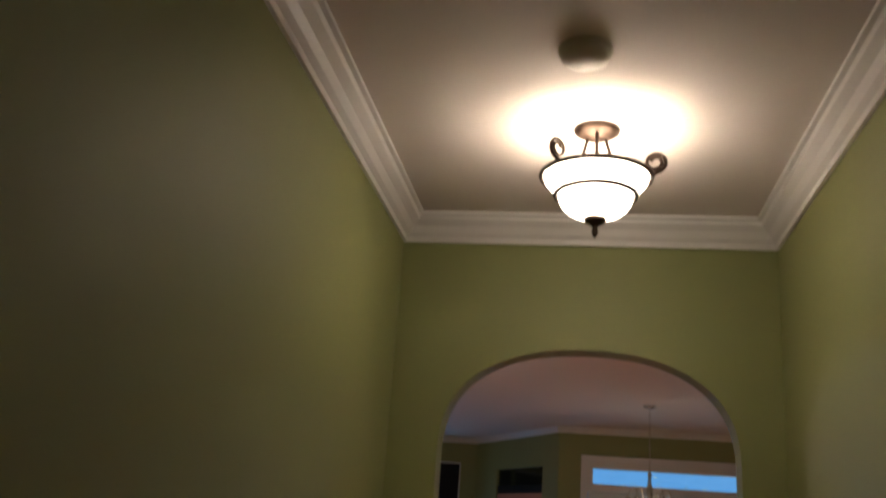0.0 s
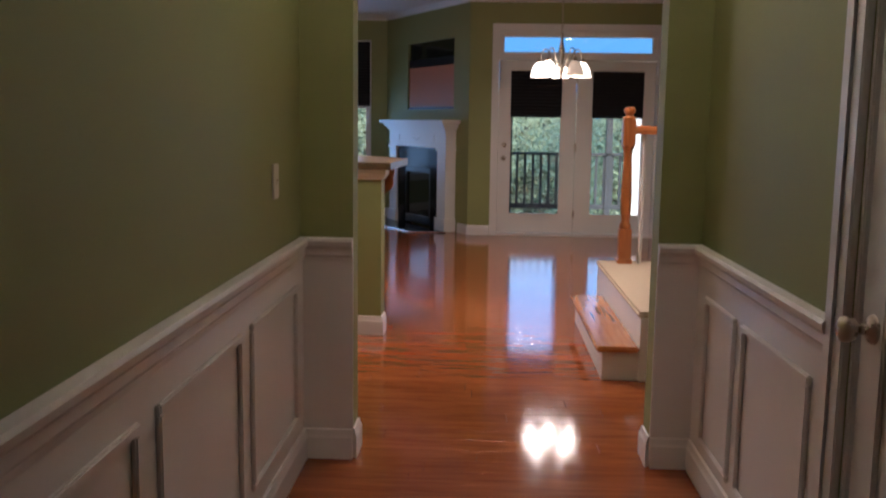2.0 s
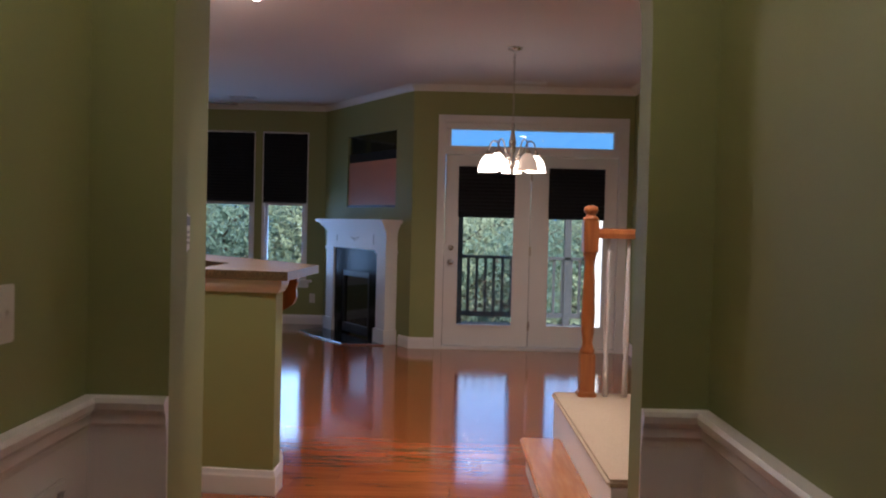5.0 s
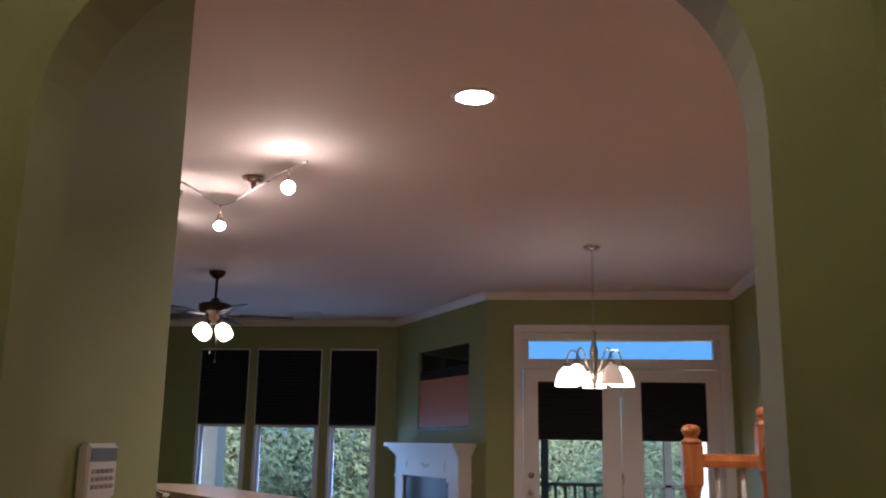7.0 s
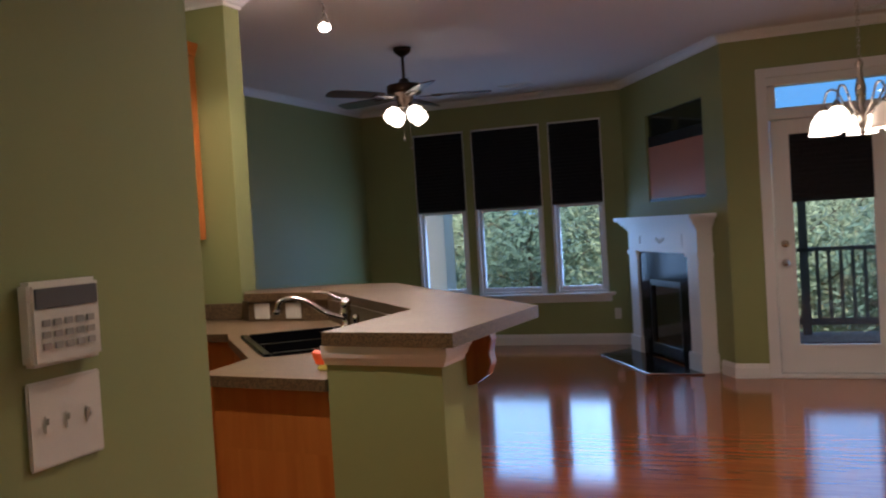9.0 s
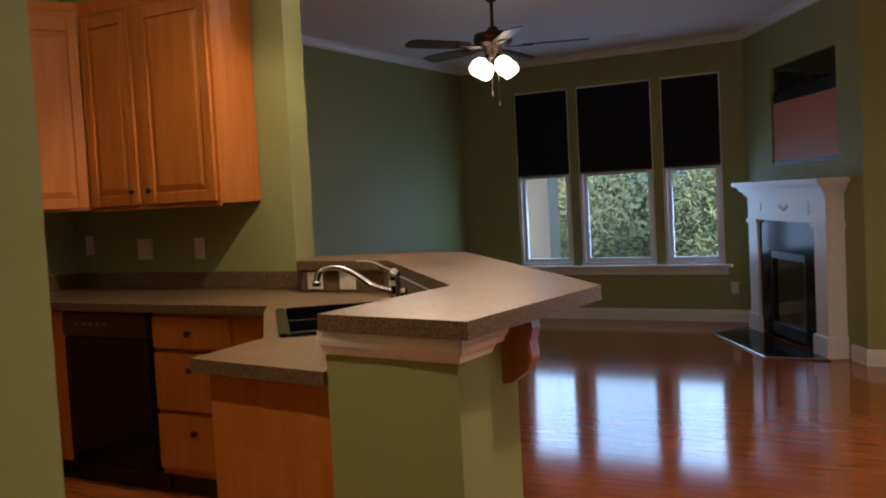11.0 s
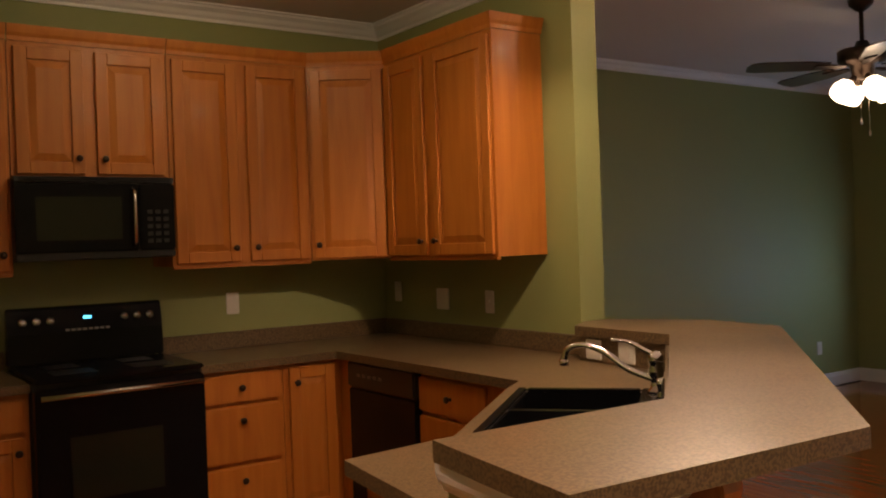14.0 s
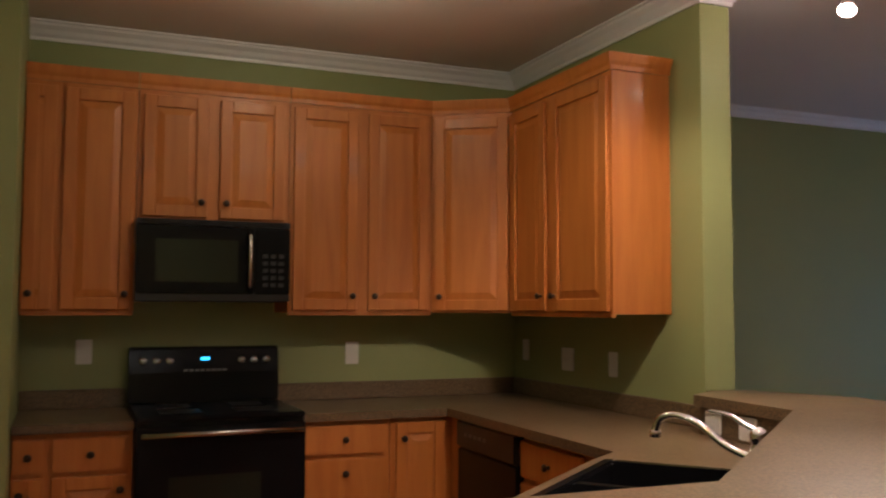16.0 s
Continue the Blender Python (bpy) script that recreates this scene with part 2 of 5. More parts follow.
def add_prism(bm, poly, z0, z1, m=None):
    lo = [bm.verts.new((x, y, z0)) for x, y in poly]
    hi = [bm.verts.new((x, y, z1)) for x, y in poly]
    n = len(poly)
    bm.faces.new(lo[::-1])
    bm.faces.new(hi)
    for i in range(n):
        bm.faces.new((lo[i], lo[(i + 1) % n], hi[(i + 1) % n], hi[i]))
    if m is not None:
        bmesh.ops.transform(bm, matrix=m, verts=lo + hi)


def prism(name, poly, z0, z1, mat, parent=None, bevel=0.0, m=None):
    bm = bmesh.new()
    add_prism(bm, poly, z0, z1, m)
    return finish(name, bm, mat, parent, bevel)


def add_lathe(bm, profile, m=None, n=24, caps=True):
    rings = []
    for r, z in profile:
        rings.append([bm.verts.new((r * math.cos(2 * math.pi * i / n), r * math.sin(2 * math.pi * i / n), z)) for i in range(n)])
    for a, b in zip(rings, rings[1:]):
        for i in range(n):
            bm.faces.new((a[i], a[(i + 1) % n], b[(i + 1) % n], b[i]))
    if caps and profile[0][0] > 1e-4:
        bm.faces.new(rings[0][::-1])
    if caps and profile[-1][0] > 1e-4:
        bm.faces.new(rings[-1])
    if m is not None:
        bmesh.ops.transform(bm, matrix=m, verts=[v for r in rings for v in r])


def lathe(name, profile, mat, parent=None, m=None, n=24, caps=True):
    bm = bmesh.new()
    add_lathe(bm, profile, m, n, caps)
    bmesh.ops.remove_doubles(bm, verts=bm.verts, dist=1e-5)
    ob = finish(name, bm, mat, parent, smooth=True)
    return ob


def add_tube(bm, pts, r, n=10):
    pts = [Vector(p) for p in pts]
    rings = []
    for i, p in enumerate(pts):
        d = (pts[min(i + 1, len(pts) - 1)] - pts[max(i - 1, 0)]).normalized()
        u = d.orthogonal().normalized() if i == 0 else (u - d * u.dot(d)).normalized()
        w = d.cross(u)
        rr = r[i] if isinstance(r, (list, tuple)) else r
        rings.append([bm.verts.new(p + rr * (u * math.cos(2 * math.pi * k / n) + w * math.sin(2 * math.pi * k / n))) for k in range(n)])
    for a, b in zip(rings, rings[1:]):
        for i in range(n):
            bm.faces.new((a[i], a[(i + 1) % n], b[(i + 1) % n], b[i]))
    bm.faces.new(rings[0][::-1])
    bm.faces.new(rings[-1])


def tube(name, pts, r, mat, parent=None, n=10):
    bm = bmesh.new()
    add_tube(bm, pts, r, n)
    return finish(name, bm, mat, parent, smooth=True)


def curve_pts(ctrl, steps=8):
    """Points of a smooth line through the given ones."""
    c = [Vector(p) for p in ctrl]
    c = [c[0]] + c + [c[-1]]
    out = []
    for i in range(1, len(c) - 2):
        for k in range(steps):
            t = k / steps
            a, b, d, e = c[i - 1], c[i], c[i + 1], c[i + 2]
            out.append(0.5 * ((2 * b) + (d - a) * t + (2 * a - 5 * b + 4 * d - e) * t * t + (3 * b - a - 3 * d + e) * t ** 3))
    out.append(c[-2])
    return out


def base(name, at=(0, 0, 0), rz=0.0):
    ob = new(name)
    ob.empty_display_size = 0.1
    ob.matrix_world = pose(*at, 0, 0, rz)
    return ob


def add_run(bm, profile, a, b, side, ea=0.0, eb=0.0):
    """A moulding along a wall from a to b; profile of (out, z); side +1: the room lies to the left of a->b. ea, eb: mitres."""
    a, b = Vector((*a, 0)), Vector((*b, 0))
    d = (b - a).normalized()
    n = Vector((-d.y, d.x, 0)) * side
    r0 = [bm.verts.new(a + n * o + d * (ea * o) + Vector((0, 0, z))) for o, z in profile]
    r1 = [bm.verts.new(b + n * o - d * (eb * o) + Vector((0, 0, z))) for o, z in profile]
    k = len(profile)
    for i in range(k):
        bm.faces.new((r0[i], r0[(i + 1) % k], r1[(i + 1) % k], r1[i]))
    bm.faces.new(r0[::-1])
    bm.faces.new(r1)


def run(name, profile, segs, mat=None):
    bm = bmesh.new()
    for s in segs:
        add_run(bm, profile, *s)
    return tagged(finish(name, bm, mat or WHITE), kind="structure")

# ---- large structure ----
H = 2.74
CROWN = [(0, 2.63), (0.012, 2.63), (0.014, 2.65), (0.03, 2.665), (0.045, 2.69), (0.07, 2.71), (0.075, 2.725), (0.09, 2.728), (0.09, 2.745), (0, 2.745)]
BASEB = [(0, 0), (0.016, 0), (0.016, 0.085), (0.012, 0.095), (0.008, 0.115), (0, 0.118)]
DX, DY = 0.507, -0.862            # along the diagonal chimney wall
NX, NY = -0.862, -0.507           # out of it, into the room
P0 = (-0.66, 9.24)


def diag(s, o, z=None):
    x, y = P0[0] + DX * s + NX * o, P0[1] + DY * s + NY * o
    return (x, y) if z is None else (x, y, z)


def structure(ob, label=""):
    return tagged(ob, label, kind="structure")


def wall(name, items, label="olive green painted plaster wall", mat=None):
    return structure(boxes(name, items, mat or GREEN), label)


floor = structure(boxes("floor", [(-3.78, 2.91, 0, 9.37, -0.08, -0.012), (-0.11, 2.91, -5.28, 0, -0.08, -0.012)], GAP), "glossy reddish hardwood plank floor")
structure(boxes("ceiling", [(-3.79, 2.92, 0, 9.38, H, H + 0.1), (-0.12, 2.92, -5.3, 0, H, H + 0.1)], CEIL), "matt off-white painted ceiling")

wall("wall_hall_left", [(-0.12, 0, -5.2, 0, 0, H)])
wall("wall_hall_right", [(1.505, 1.63, -5.2, -2.17, 0, H), (1.505, 1.63, -2.17, -1.39, 2.05, H), (1.505, 1.63, -1.39, 0.0, 0, H)])
wall("wall_hall_end", [(-0.12, 1.63, -5.3, -5.2, 0, H)])


def arch_wall():
    """The wall across the hall with a three-centred arch cut through it."""
    x0, x1, zs, zt = 0.20, 1.344, 1.78, 2.20
    cx, hw = (x0 + x1) / 2, (x1 - x0) / 2
    pts = []
    n = 28
    for i in range(n + 1):
        a = math.pi - math.pi * i / n
        c, s = math.cos(a), math.sin(a)
        pts.append((cx + hw * math.copysign(abs(c) ** 0.85, c), zs + (zt - zs) * abs(s) ** 0.85))
    line = [(x0, 0)] + pts + [(x1, 0)]
    bm = bmesh.new()
    for y in (0.0, 0.13):
        row = [bm.verts.new((x, y, z)) for x, z in line]
        top = [bm.verts.new((min(max(x, x0), x1), y, H)) for x, z in line]
        for i in range(1, len(line) - 2):
            bm.faces.new((row[i], row[i + 1], top[i + 1], top[i]))
        a0, a1, a2 = bm.verts.new((-0.12, y, 0)), bm.verts.new((-0.12, y, H)), None
        bm.faces.new((a0, row[0], row[1], top[1], a1))
        b0, b1 = bm.verts.new((1.63, y, 0)), bm.verts.new((1.63, y, H))
        bm.faces.new((row[-1], b0, b1, top[-2], row[-2]))
        if y == 0.0:
            first = row
        else:
            for i in range(len(line) - 1):
                bm.faces.new((first[i], first[i + 1], row[i + 1], row[i]))
    for x in (-0.12, 1.63):
        q = [bm.verts.new(p) for p in ((x, 0, 0), (x, 0.13, 0), (x, 0.13, H), (x, 0, H))]
        bm.faces.new(q)
    bmesh.ops.remove_doubles(bm, verts=bm.verts, dist=1e-5)
    return structure(finish("wall_arch", bm, GREEN), "olive green wall with an arched opening")


arch_wall()
wall("wall_keypad", [(-0.13, -0.004, 0.13, 1.09, 0, H)])
wall("wall_kitchen_south", [(-3.66, -0.13, 0.13, 0.25, 0, H)])
wall("wall_range", [(-3.66, -3.54, 0.25, 3.95, 0, H)])
wall("wall_pantry", [(-3.54, -2.72, 1.25, 1.372, 0, H)])
wall("wall_sink", [(-3.79, -1.87, 3.95, 4.10, 0, H)])
wall("wall_living_left", [(-3.79, -3.67, 4.10, 9.36, 0, H)])
wall("wall_right", [(2.79, 2.92, -1.0, 7.38, 0, H)])
wall("wall_stair_side", [(1.96, 2.02, 0.13, 1.165, 0, 0.36)])
wall("wall_stair_end", [(1.63, 2.79, -1.0, -0.9, 0, H)])
WIN = [(-3.04, -2.43), (-2.34, -1.55), (-1.46, -0.88)]
wall("wall_windows", [(-3.67, -3.04, 9.24, 9.38, 0, H), (-2.43, -2.34, 9.24, 9.38, 0.56, 2.41), (-1.55, -1.46, 9.24, 9.38, 0.56, 2.41),
                      (-0.88, -0.55, 9.24, 9.38, 0, H), (-3.04, -0.88, 9.24, 9.38, 0, 0.56), (-3.04, -0.88, 9.24, 9.38, 2.41, H)])
wall("wall_french_doors", [(0.505, 0.81, 7.25, 7.38, 0, H), (2.68, 2.79, 7.25, 7.38, 0, H), (0.81, 2.68, 7.25, 7.38, 2.36, H)])


def chimney_wall():
    """Diagonal wall with the recess over the mantel cut into it."""
    ang = math.degrees(math.atan2(DY, DX))
    m = pose(P0[0], P0[1], 0, 0, 0, ang)
    L, s0, s1, z0, z1 = 2.31, 0.66, 1.92, 1.47, 2.31
    bm = bmesh.new()
    for it in ((0, s0, 0, 0.12, 0, H), (s1, L, 0, 0.12, 0, H), (s0, s1, 0, 0.12, 0, z0), (s0, s1, 0, 0.12, z1, H),
               (s0 - 0.05, s1 + 0.05, 0.45, 0.5, z0 - 0.05, z1 + 0.05), (s0 - 0.05, s0, 0.12, 0.45, z0, z1), (s1, s1 + 0.05, 0.12, 0.45, z0, z1),
               (s0 - 0.05, s1 + 0.05, 0.12, 0.45, z0 - 0.05, z0), (s0 - 0.05, s1 + 0.05, 0.12, 0.45, z1, z1 + 0.05)):
        add_box(bm, *it, m)
    structure(finish("wall_chimney", bm, GREEN), "olive green diagonal wall with a recess above the mantel")
    return m


CH = chimney_wall()
run("crown_hall", CROWN, [((0, -5.2), (0, 0), -1, 0, 1), ((0, 0), (1.505, 0), -1, 1, 1), ((1.505, 0), (1.505, -5.2), -1, 1, 0)])
CROWN_FAR = [(o * 0.75, 2.745 - (2.745 - z) * 0.62) for o, z in CROWN]
run("crown_kitchen", [(o * 0.85, 2.745 - (2.745 - z) * 0.78) for o, z in CROWN], [((-3.54, 1.372), (-3.54, 3.95), -1, 0, 1), ((-3.54, 3.95), (-1.87, 3.95), -1, 1, -1), ((-1.87, 3.95), (-1.87, 4.10), -1, -1, -1)])
run("crown_room", CROWN_FAR, [
                          ((-1.87, 4.10), (-3.67, 4.10), -1, -1, 1), ((-3.67, 4.10), (-3.67, 9.24), -1, 1, 1), ((-3.67, 9.24), (-0.66, 9.24), -1, 1, 0.57),
                          ((-0.66, 9.24), (0.505, 7.25), -1, 0.57, -0.57), ((0.505, 7.25), (2.79, 7.25), -1, -0.57, 1), ((2.79, 7.25), (2.79, -0.9), -1, 1, 0)])
run("baseboard_room", BASEB, [((-3.67, 4.10), (-3.67, 9.24), -1, 0, 1), ((-3.67, 9.24), (-0.66, 9.24), -1, 1, 0.57), ((-0.66, 9.24), diag(0.33, 0), -1, 0.57, 0),
                              (diag(2.07, 0), diag(2.31, 0), -1, 0, -0.57), ((0.505, 7.25), (0.76, 7.25), -1, -0.57, 0), ((2.745, 7.25), (2.79, 7.25), -1, 0, 1),
                              ((2.79, 7.25), (2.79, 3.0), -1, 1, 0), ((-0.004, 1.09), (-0.004, 0.13), 1, -1, 0), ((-0.13, 1.09), (-0.004, 1.09), 1, 0, -1), ((0.2, 0.13), (0.2, 0.0), 1, -1, -1),
                              ((1.344, 0.0), (1.344, 0.13), 1, -1, -1)])

# wainscot of the hall
RAIL = [(0, 0.775), (0.012, 0.775), (0.014, 0.79), (0.02, 0.80), (0.02, 0.822), (0.032, 0.835), (0.036, 0.852), (0.03, 0.862), (0, 0.865)]
PANELING = [(0, 0), (0.010, 0), (0.010, 0.78), (0, 0.78)]
segs = [((0, -5.2), (0, 0), -1, 0, 1), ((0, 0), (0.2, 0), -1, 1, 0), ((1.344, 0), (1.505, 0), -1, 0, 1), ((1.505, 0), (1.505, -1.31), -1, 1, 0), ((1.505, -2.25), (1.505, -5.2), -1, 0, 0)]
run("chair_rail", RAIL, segs)
run("wainscot", PANELING, segs)
run("baseboard_hall", [(o + 0.010, z) for o, z in BASEB], segs)


def wainscot_frames():
    """Applied picture-frame mouldings."""
    bm = bmesh.new()

    def frame_on(x, side, y0, y1, z0, z1):
        w, t = 0.024, 0.014
        xa, xb = (x, x + t) if side > 0 else (x - t, x)
        for it in ((xa, xb, y0, y1, z1 - w, z1), (xa, xb, y0, y1, z0, z0 + w), (xa, xb, y0, y0 + w, z0 + w, z1 - w), (xa, xb, y1 - w, y1, z0 + w, z1 - w)):
            add_box(bm, *it)
    for y0, y1 in ((-0.81, -0.16), (-1.58, -0.92), (-2.35, -1.69), (-3.12, -2.46), (-3.9, -3.23), (-4.7, -4.0)):
        frame_on(0.010, 1, y0, y1, 0.19, 0.706)
    for y0, y1 in ((-0.55, -0.17), (-1.21, -0.63)):
        frame_on(1.495, -1, y0, y1, 0.16, 0.702)
    return structure(finish("wainscot_moulding", bm, WHITE, bevel=0.004), "white applied frame moulding on wainscot")


wainscot_frames()

# windows
def window(i, x0, x1):
    w = structure(base("window_%d" % (i + 1), ((x0 + x1) / 2, 9.30, 0.56)), "white double-hung window with a dark half-drawn shade")
    c, h = (x1 - x0) / 2, 1.85
    m = pose(0, 0, 0)
    boxes("frame", [(-c, -c + 0.035, -0.05, 0.06, 0, h), (c - 0.035, c, -0.05, 0.06, 0, h), (-c + 0.035, c - 0.035, -0.05, 0.06, h - 0.035, h),
                    (-c + 0.035, c - 0.035, -0.05, 0.06, 0, 0.03)], WHITE, w, 0.004)
    boxes("sash", [(-c + 0.035, -c + 0.075, -0.02, 0.02, 0.03, 0.97), (c - 0.075, c - 0.035, -0.02, 0.02, 0.03, 0.97), (-c + 0.075, c - 0.075, -0.02, 0.02, 0.03, 0.075),
                   (-c + 0.075, c - 0.075, -0.02, 0.02, 0.93, 0.97)], WHITE, w, 0.004)
    boxes("upper_sash", [(-c + 0.035, -c + 0.075, 0.021, 0.05, 0.93, h - 0.035), (c - 0.075, c - 0.035, 0.021, 0.05, 0.93, h - 0.035),
                         (-c + 0.075, c - 0.075, 0.021, 0.05, h - 0.075, h - 0.035), (-c + 0.075, c - 0.075, 0.021, 0.05, 0.93, 0.969)], WHITE, w)
    g = boxes("pane", [(-c + 0.07, c - 0.07, -0.003, 0.003, 0.07, 0.935), (-c + 0.07, c - 0.07, 0.032, 0.038, 0.96, h - 0.07)], GLASS, w)
    g.visible_shadow = False
    bm = bmesh.new()
    n = 22
    for k in range(n):
        z1 = h - 0.02 - k * (0.86 / n)
        add_prism(bm, [(-0.056, z1 - 0.86 / n), (-0.064, z1 - 0.43 / n), (-0.056, z1), (-0.052, z1), (-0.052, z1 - 0.86 / n)], -c + 0.016, c - 0.016, Matrix(((0, 0, 1, 0), (1, 0, 0, 0), (0, 1, 0, 0), (0, 0, 0, 1))))
    finish("shade", bm, BLIND, w)
    boxes("bottom_rail", [(-c + 0.016, c - 0.016, -0.066, -0.05, h - 0.895, h - 0.88)], GREYP, w, 0.003)


for i, (a, b) in enumerate(WIN):
    window(i, a, b)
structure(boxes("window_sill", [(-3.11, -0.81, 9.17, 9.30, 0.53, 0.56), (-3.07, -0.85, 9.222, 9.24, 0.46, 0.53)], WHITE, bevel=0.006), "white painted window stool and apron")

# french doors
structure(boxes("trim_french_doors", [(0.762, 0.845, 7.228, 7.25, 0, 2.36), (2.645, 2.735, 7.228, 7.25, 0, 2.36), (0.762, 2.735, 7.228, 7.25, 2.36, 2.435),
                                      (0.81, 0.845, 7.25, 7.38, 0, 2.36), (2.645, 2.68, 7.25, 7.38, 0, 2.36), (0.845, 2.645, 7.25, 7.38, 2.03, 2.12),
                                      (0.845, 2.645, 7.25, 7.38, 2.295, 2.36), (0.845, 0.90, 7.27, 7.36, 2.12, 2.295), (2.59, 2.645, 7.27, 7.36, 2.12, 2.295),
                                      (0.845, 2.645, 7.24, 7.38, 0, 0.035)], WHITE, bevel=0.004), "white painted casing of french doors")
tp = structure(box("window_transom", 0.90, 2.59, 7.312, 7.318, 2.12, 2.295, GLASS), "transom glass over french doors")
tp.visible_shadow = False


def french_door(i, x0, x1, handle):
    d = structure(base("door_%d" % (i + 1), (x0, 7.285, 0.04)), "white glazed french door with a dark half shade, closed")
    w, h = x1 - x0, 1.985
    a, b, z0, z1 = (0.14, w - 0.17, 0.22, 1.87) if handle else (0.185, w - 0.14, 0.22, 1.87)
    boxes("leaf", [(0, a, 0, 0.045, 0, h), (b, w, 0, 0.045, 0, h), (a, b, 0, 0.045, 0, z0), (a, b, 0, 0.045, z1, h)], WHITE, d, 0.003)
    boxes("glazing_bead", [(a - 0.025, a + 0.004, -0.012, 0.0, z0 - 0.025, z1 + 0.025), (b - 0.004, b + 0.025, -0.012, 0.0, z0 - 0.025, z1 + 0.025),
                           (a + 0.004, b - 0.004, -0.012, 0.0, z0 - 0.025, z0 + 0.004), (a + 0.004, b - 0.004, -0.012, 0.0, z1 - 0.004, z1 + 0.025)], WHITE, d, 0.004)
    g = box("pane", a, b, 0.02, 0.026, z0, z1, GLASS, d)
    g.visible_shadow = False
    bm = bmesh.new()
    n = 14
    for k in range(n):
        zz = z1 - k * (0.53 / n)
        add_prism(bm, [(-0.014, zz - 0.53 / n), (-0.022, zz - 0.265 / n), (-0.014, zz), (-0.006, zz), (-0.006, zz - 0.53 / n)], a - 0.005, b + 0.005, Matrix(((0, 0, 1, 0), (1, 0, 0, 0), (0, 1, 0, 0), (0, 0, 0, 1))))
    finish("shade", bm, BLIND, d)
    if handle:
        m = pose(0.07, -0.001, 0.87, 90)
        lathe("knob", [(0.0, 0.0), (0.032, 0.0), (0.030, 0.01), (0.012, 0.014), (0.011, 0.035), (0.026, 0.045), (0.028, 0.06), (0.018, 0.072), (0, 0.074)], NICKEL, d, m)
        lathe("deadbolt", [(0.0, 0.0), (0.03, 0.0), (0.028, 0.012), (0.014, 0.016), (0, 0.017)], NICKEL, d, pose(0.07, -0.001, 1.02, 90))
    else:
        bm = bmesh.new()
        for z in (0.22, 1.0, 1.78):
            add_box(bm, -0.012, 0.012, -0.008, -0.001, z - 0.05, z + 0.05)
        finish("hinge", bm, NICKEL, d, 0.003)


french_door(0, 0.849, 1.737, True)
french_door(1, 1.744, 2.641, False)

# ---- hall things ----
def thing(ob, label, category, group=""):
    return tagged(ob, label, category, group)


def switch_plate(name, at, rz, gangs, label, toggles=True, rocker=False):
    """Wall plate; local -y points out of the wall."""
    p = base(name, at, rz)
    w = 0.072 + 0.046 * (gangs - 1)
    box("plate", -w / 2, w / 2, -0.007, 0, -0.058, 0.058, PLATE, p, 0.003)
    for g in range(gangs):
        cx = (g - (gangs - 1) / 2) * 0.046
        if toggles:
            bm = bmesh.new()
            add_box(bm, cx - 0.005, cx + 0.005, -0.009, -0.0065, -0.012, 0.012)
            add_box(bm, cx - 0.0035, cx + 0.0035, -0.014, -0.0085, 0.0, 0.008)
            finish("toggle", bm, PLATE, p, 0.001)
        else:
            for dz in (-0.02, 0.02):
                box("socket", cx - 0.016, cx + 0.016, -0.0095, -0.007, dz - 0.014, dz + 0.014, LABEL if rocker else PLATE, p, 0.001)
    return thing(p, label, "light switch" if toggles else "outlet", "wall plates")


switch_plate("light_switch", (0.0, -0.42, 1.10), 90, 1, "ivory single light switch on green hall wall")


def hall_door():
    structure(boxes("trim_hall_door", [(1.485, 1.505, -1.39, -1.30, 0, 2.05), (1.485, 1.505, -2.26, -2.17, 0, 2.05), (1.485, 1.505, -2.26, -1.30, 2.05, 2.14),
                                       (1.505, 1.63, -1.41, -1.39, 0, 2.05), (1.505, 1.63, -2.17, -2.15, 0, 2.05), (1.505, 1.63, -2.15, -1.41, 2.03, 2.05),
                                       (1.478, 1.485, -1.345, -1.30, 0, 2.095), (1.478, 1.485, -2.26, -2.215, 0, 2.095)], WHITE, bevel=0.004), "white moulded door casing in hall")
    d = structure(base("door_3", (1.515, -1.415, 0.01)), "white six-panel hall door, closed")
    w, h = 0.73, 2.015
    bm = bmesh.new()
    add_box(bm, 0.012, 0.035, -w, 0, 0, h)
    for y0, y1 in ((-0.11, 0), (-0.42, -0.31), (-w, -w + 0.11)):
        add_box(bm, 0.0, 0.012, y0, y1, 0, h)
    for z0, z1 in ((0, 0.22), (0.86, 1.0), (1.58, 1.68), (1.90, h)):
        for y0, y1 in ((-0.31, -0.11), (-w + 0.11, -0.42)):
            add_box(bm, 0.0, 0.012, y0, y1, z0, z1)
    finish("leaf", bm, WHITE, d, 0.004)
    bm = bmesh.new()
    for z0, z1 in ((0.25, 0.83), (1.03, 1.55), (1.71, 1.87)):
        for y0, y1 in ((-0.285, -0.135), (-w + 0.135, -0.445)):
            add_box(bm, 0.004, 0.014, y0, y1, z0, z1)
    finish("raised_panel", bm, WHITE, d, 0.009)
    lathe("knob", [(0.0, 0.0), (0.032, 0.0), (0.030, 0.008), (0.012, 0.012), (0.011, 0.035), (0.024, 0.042), (0.029, 0.055), (0.026, 0.068), (0.014, 0.075), (0, 0.076)], NICKEL, d, pose(-0.001, -0.065, 0.87, 0, -90))


hall_door()


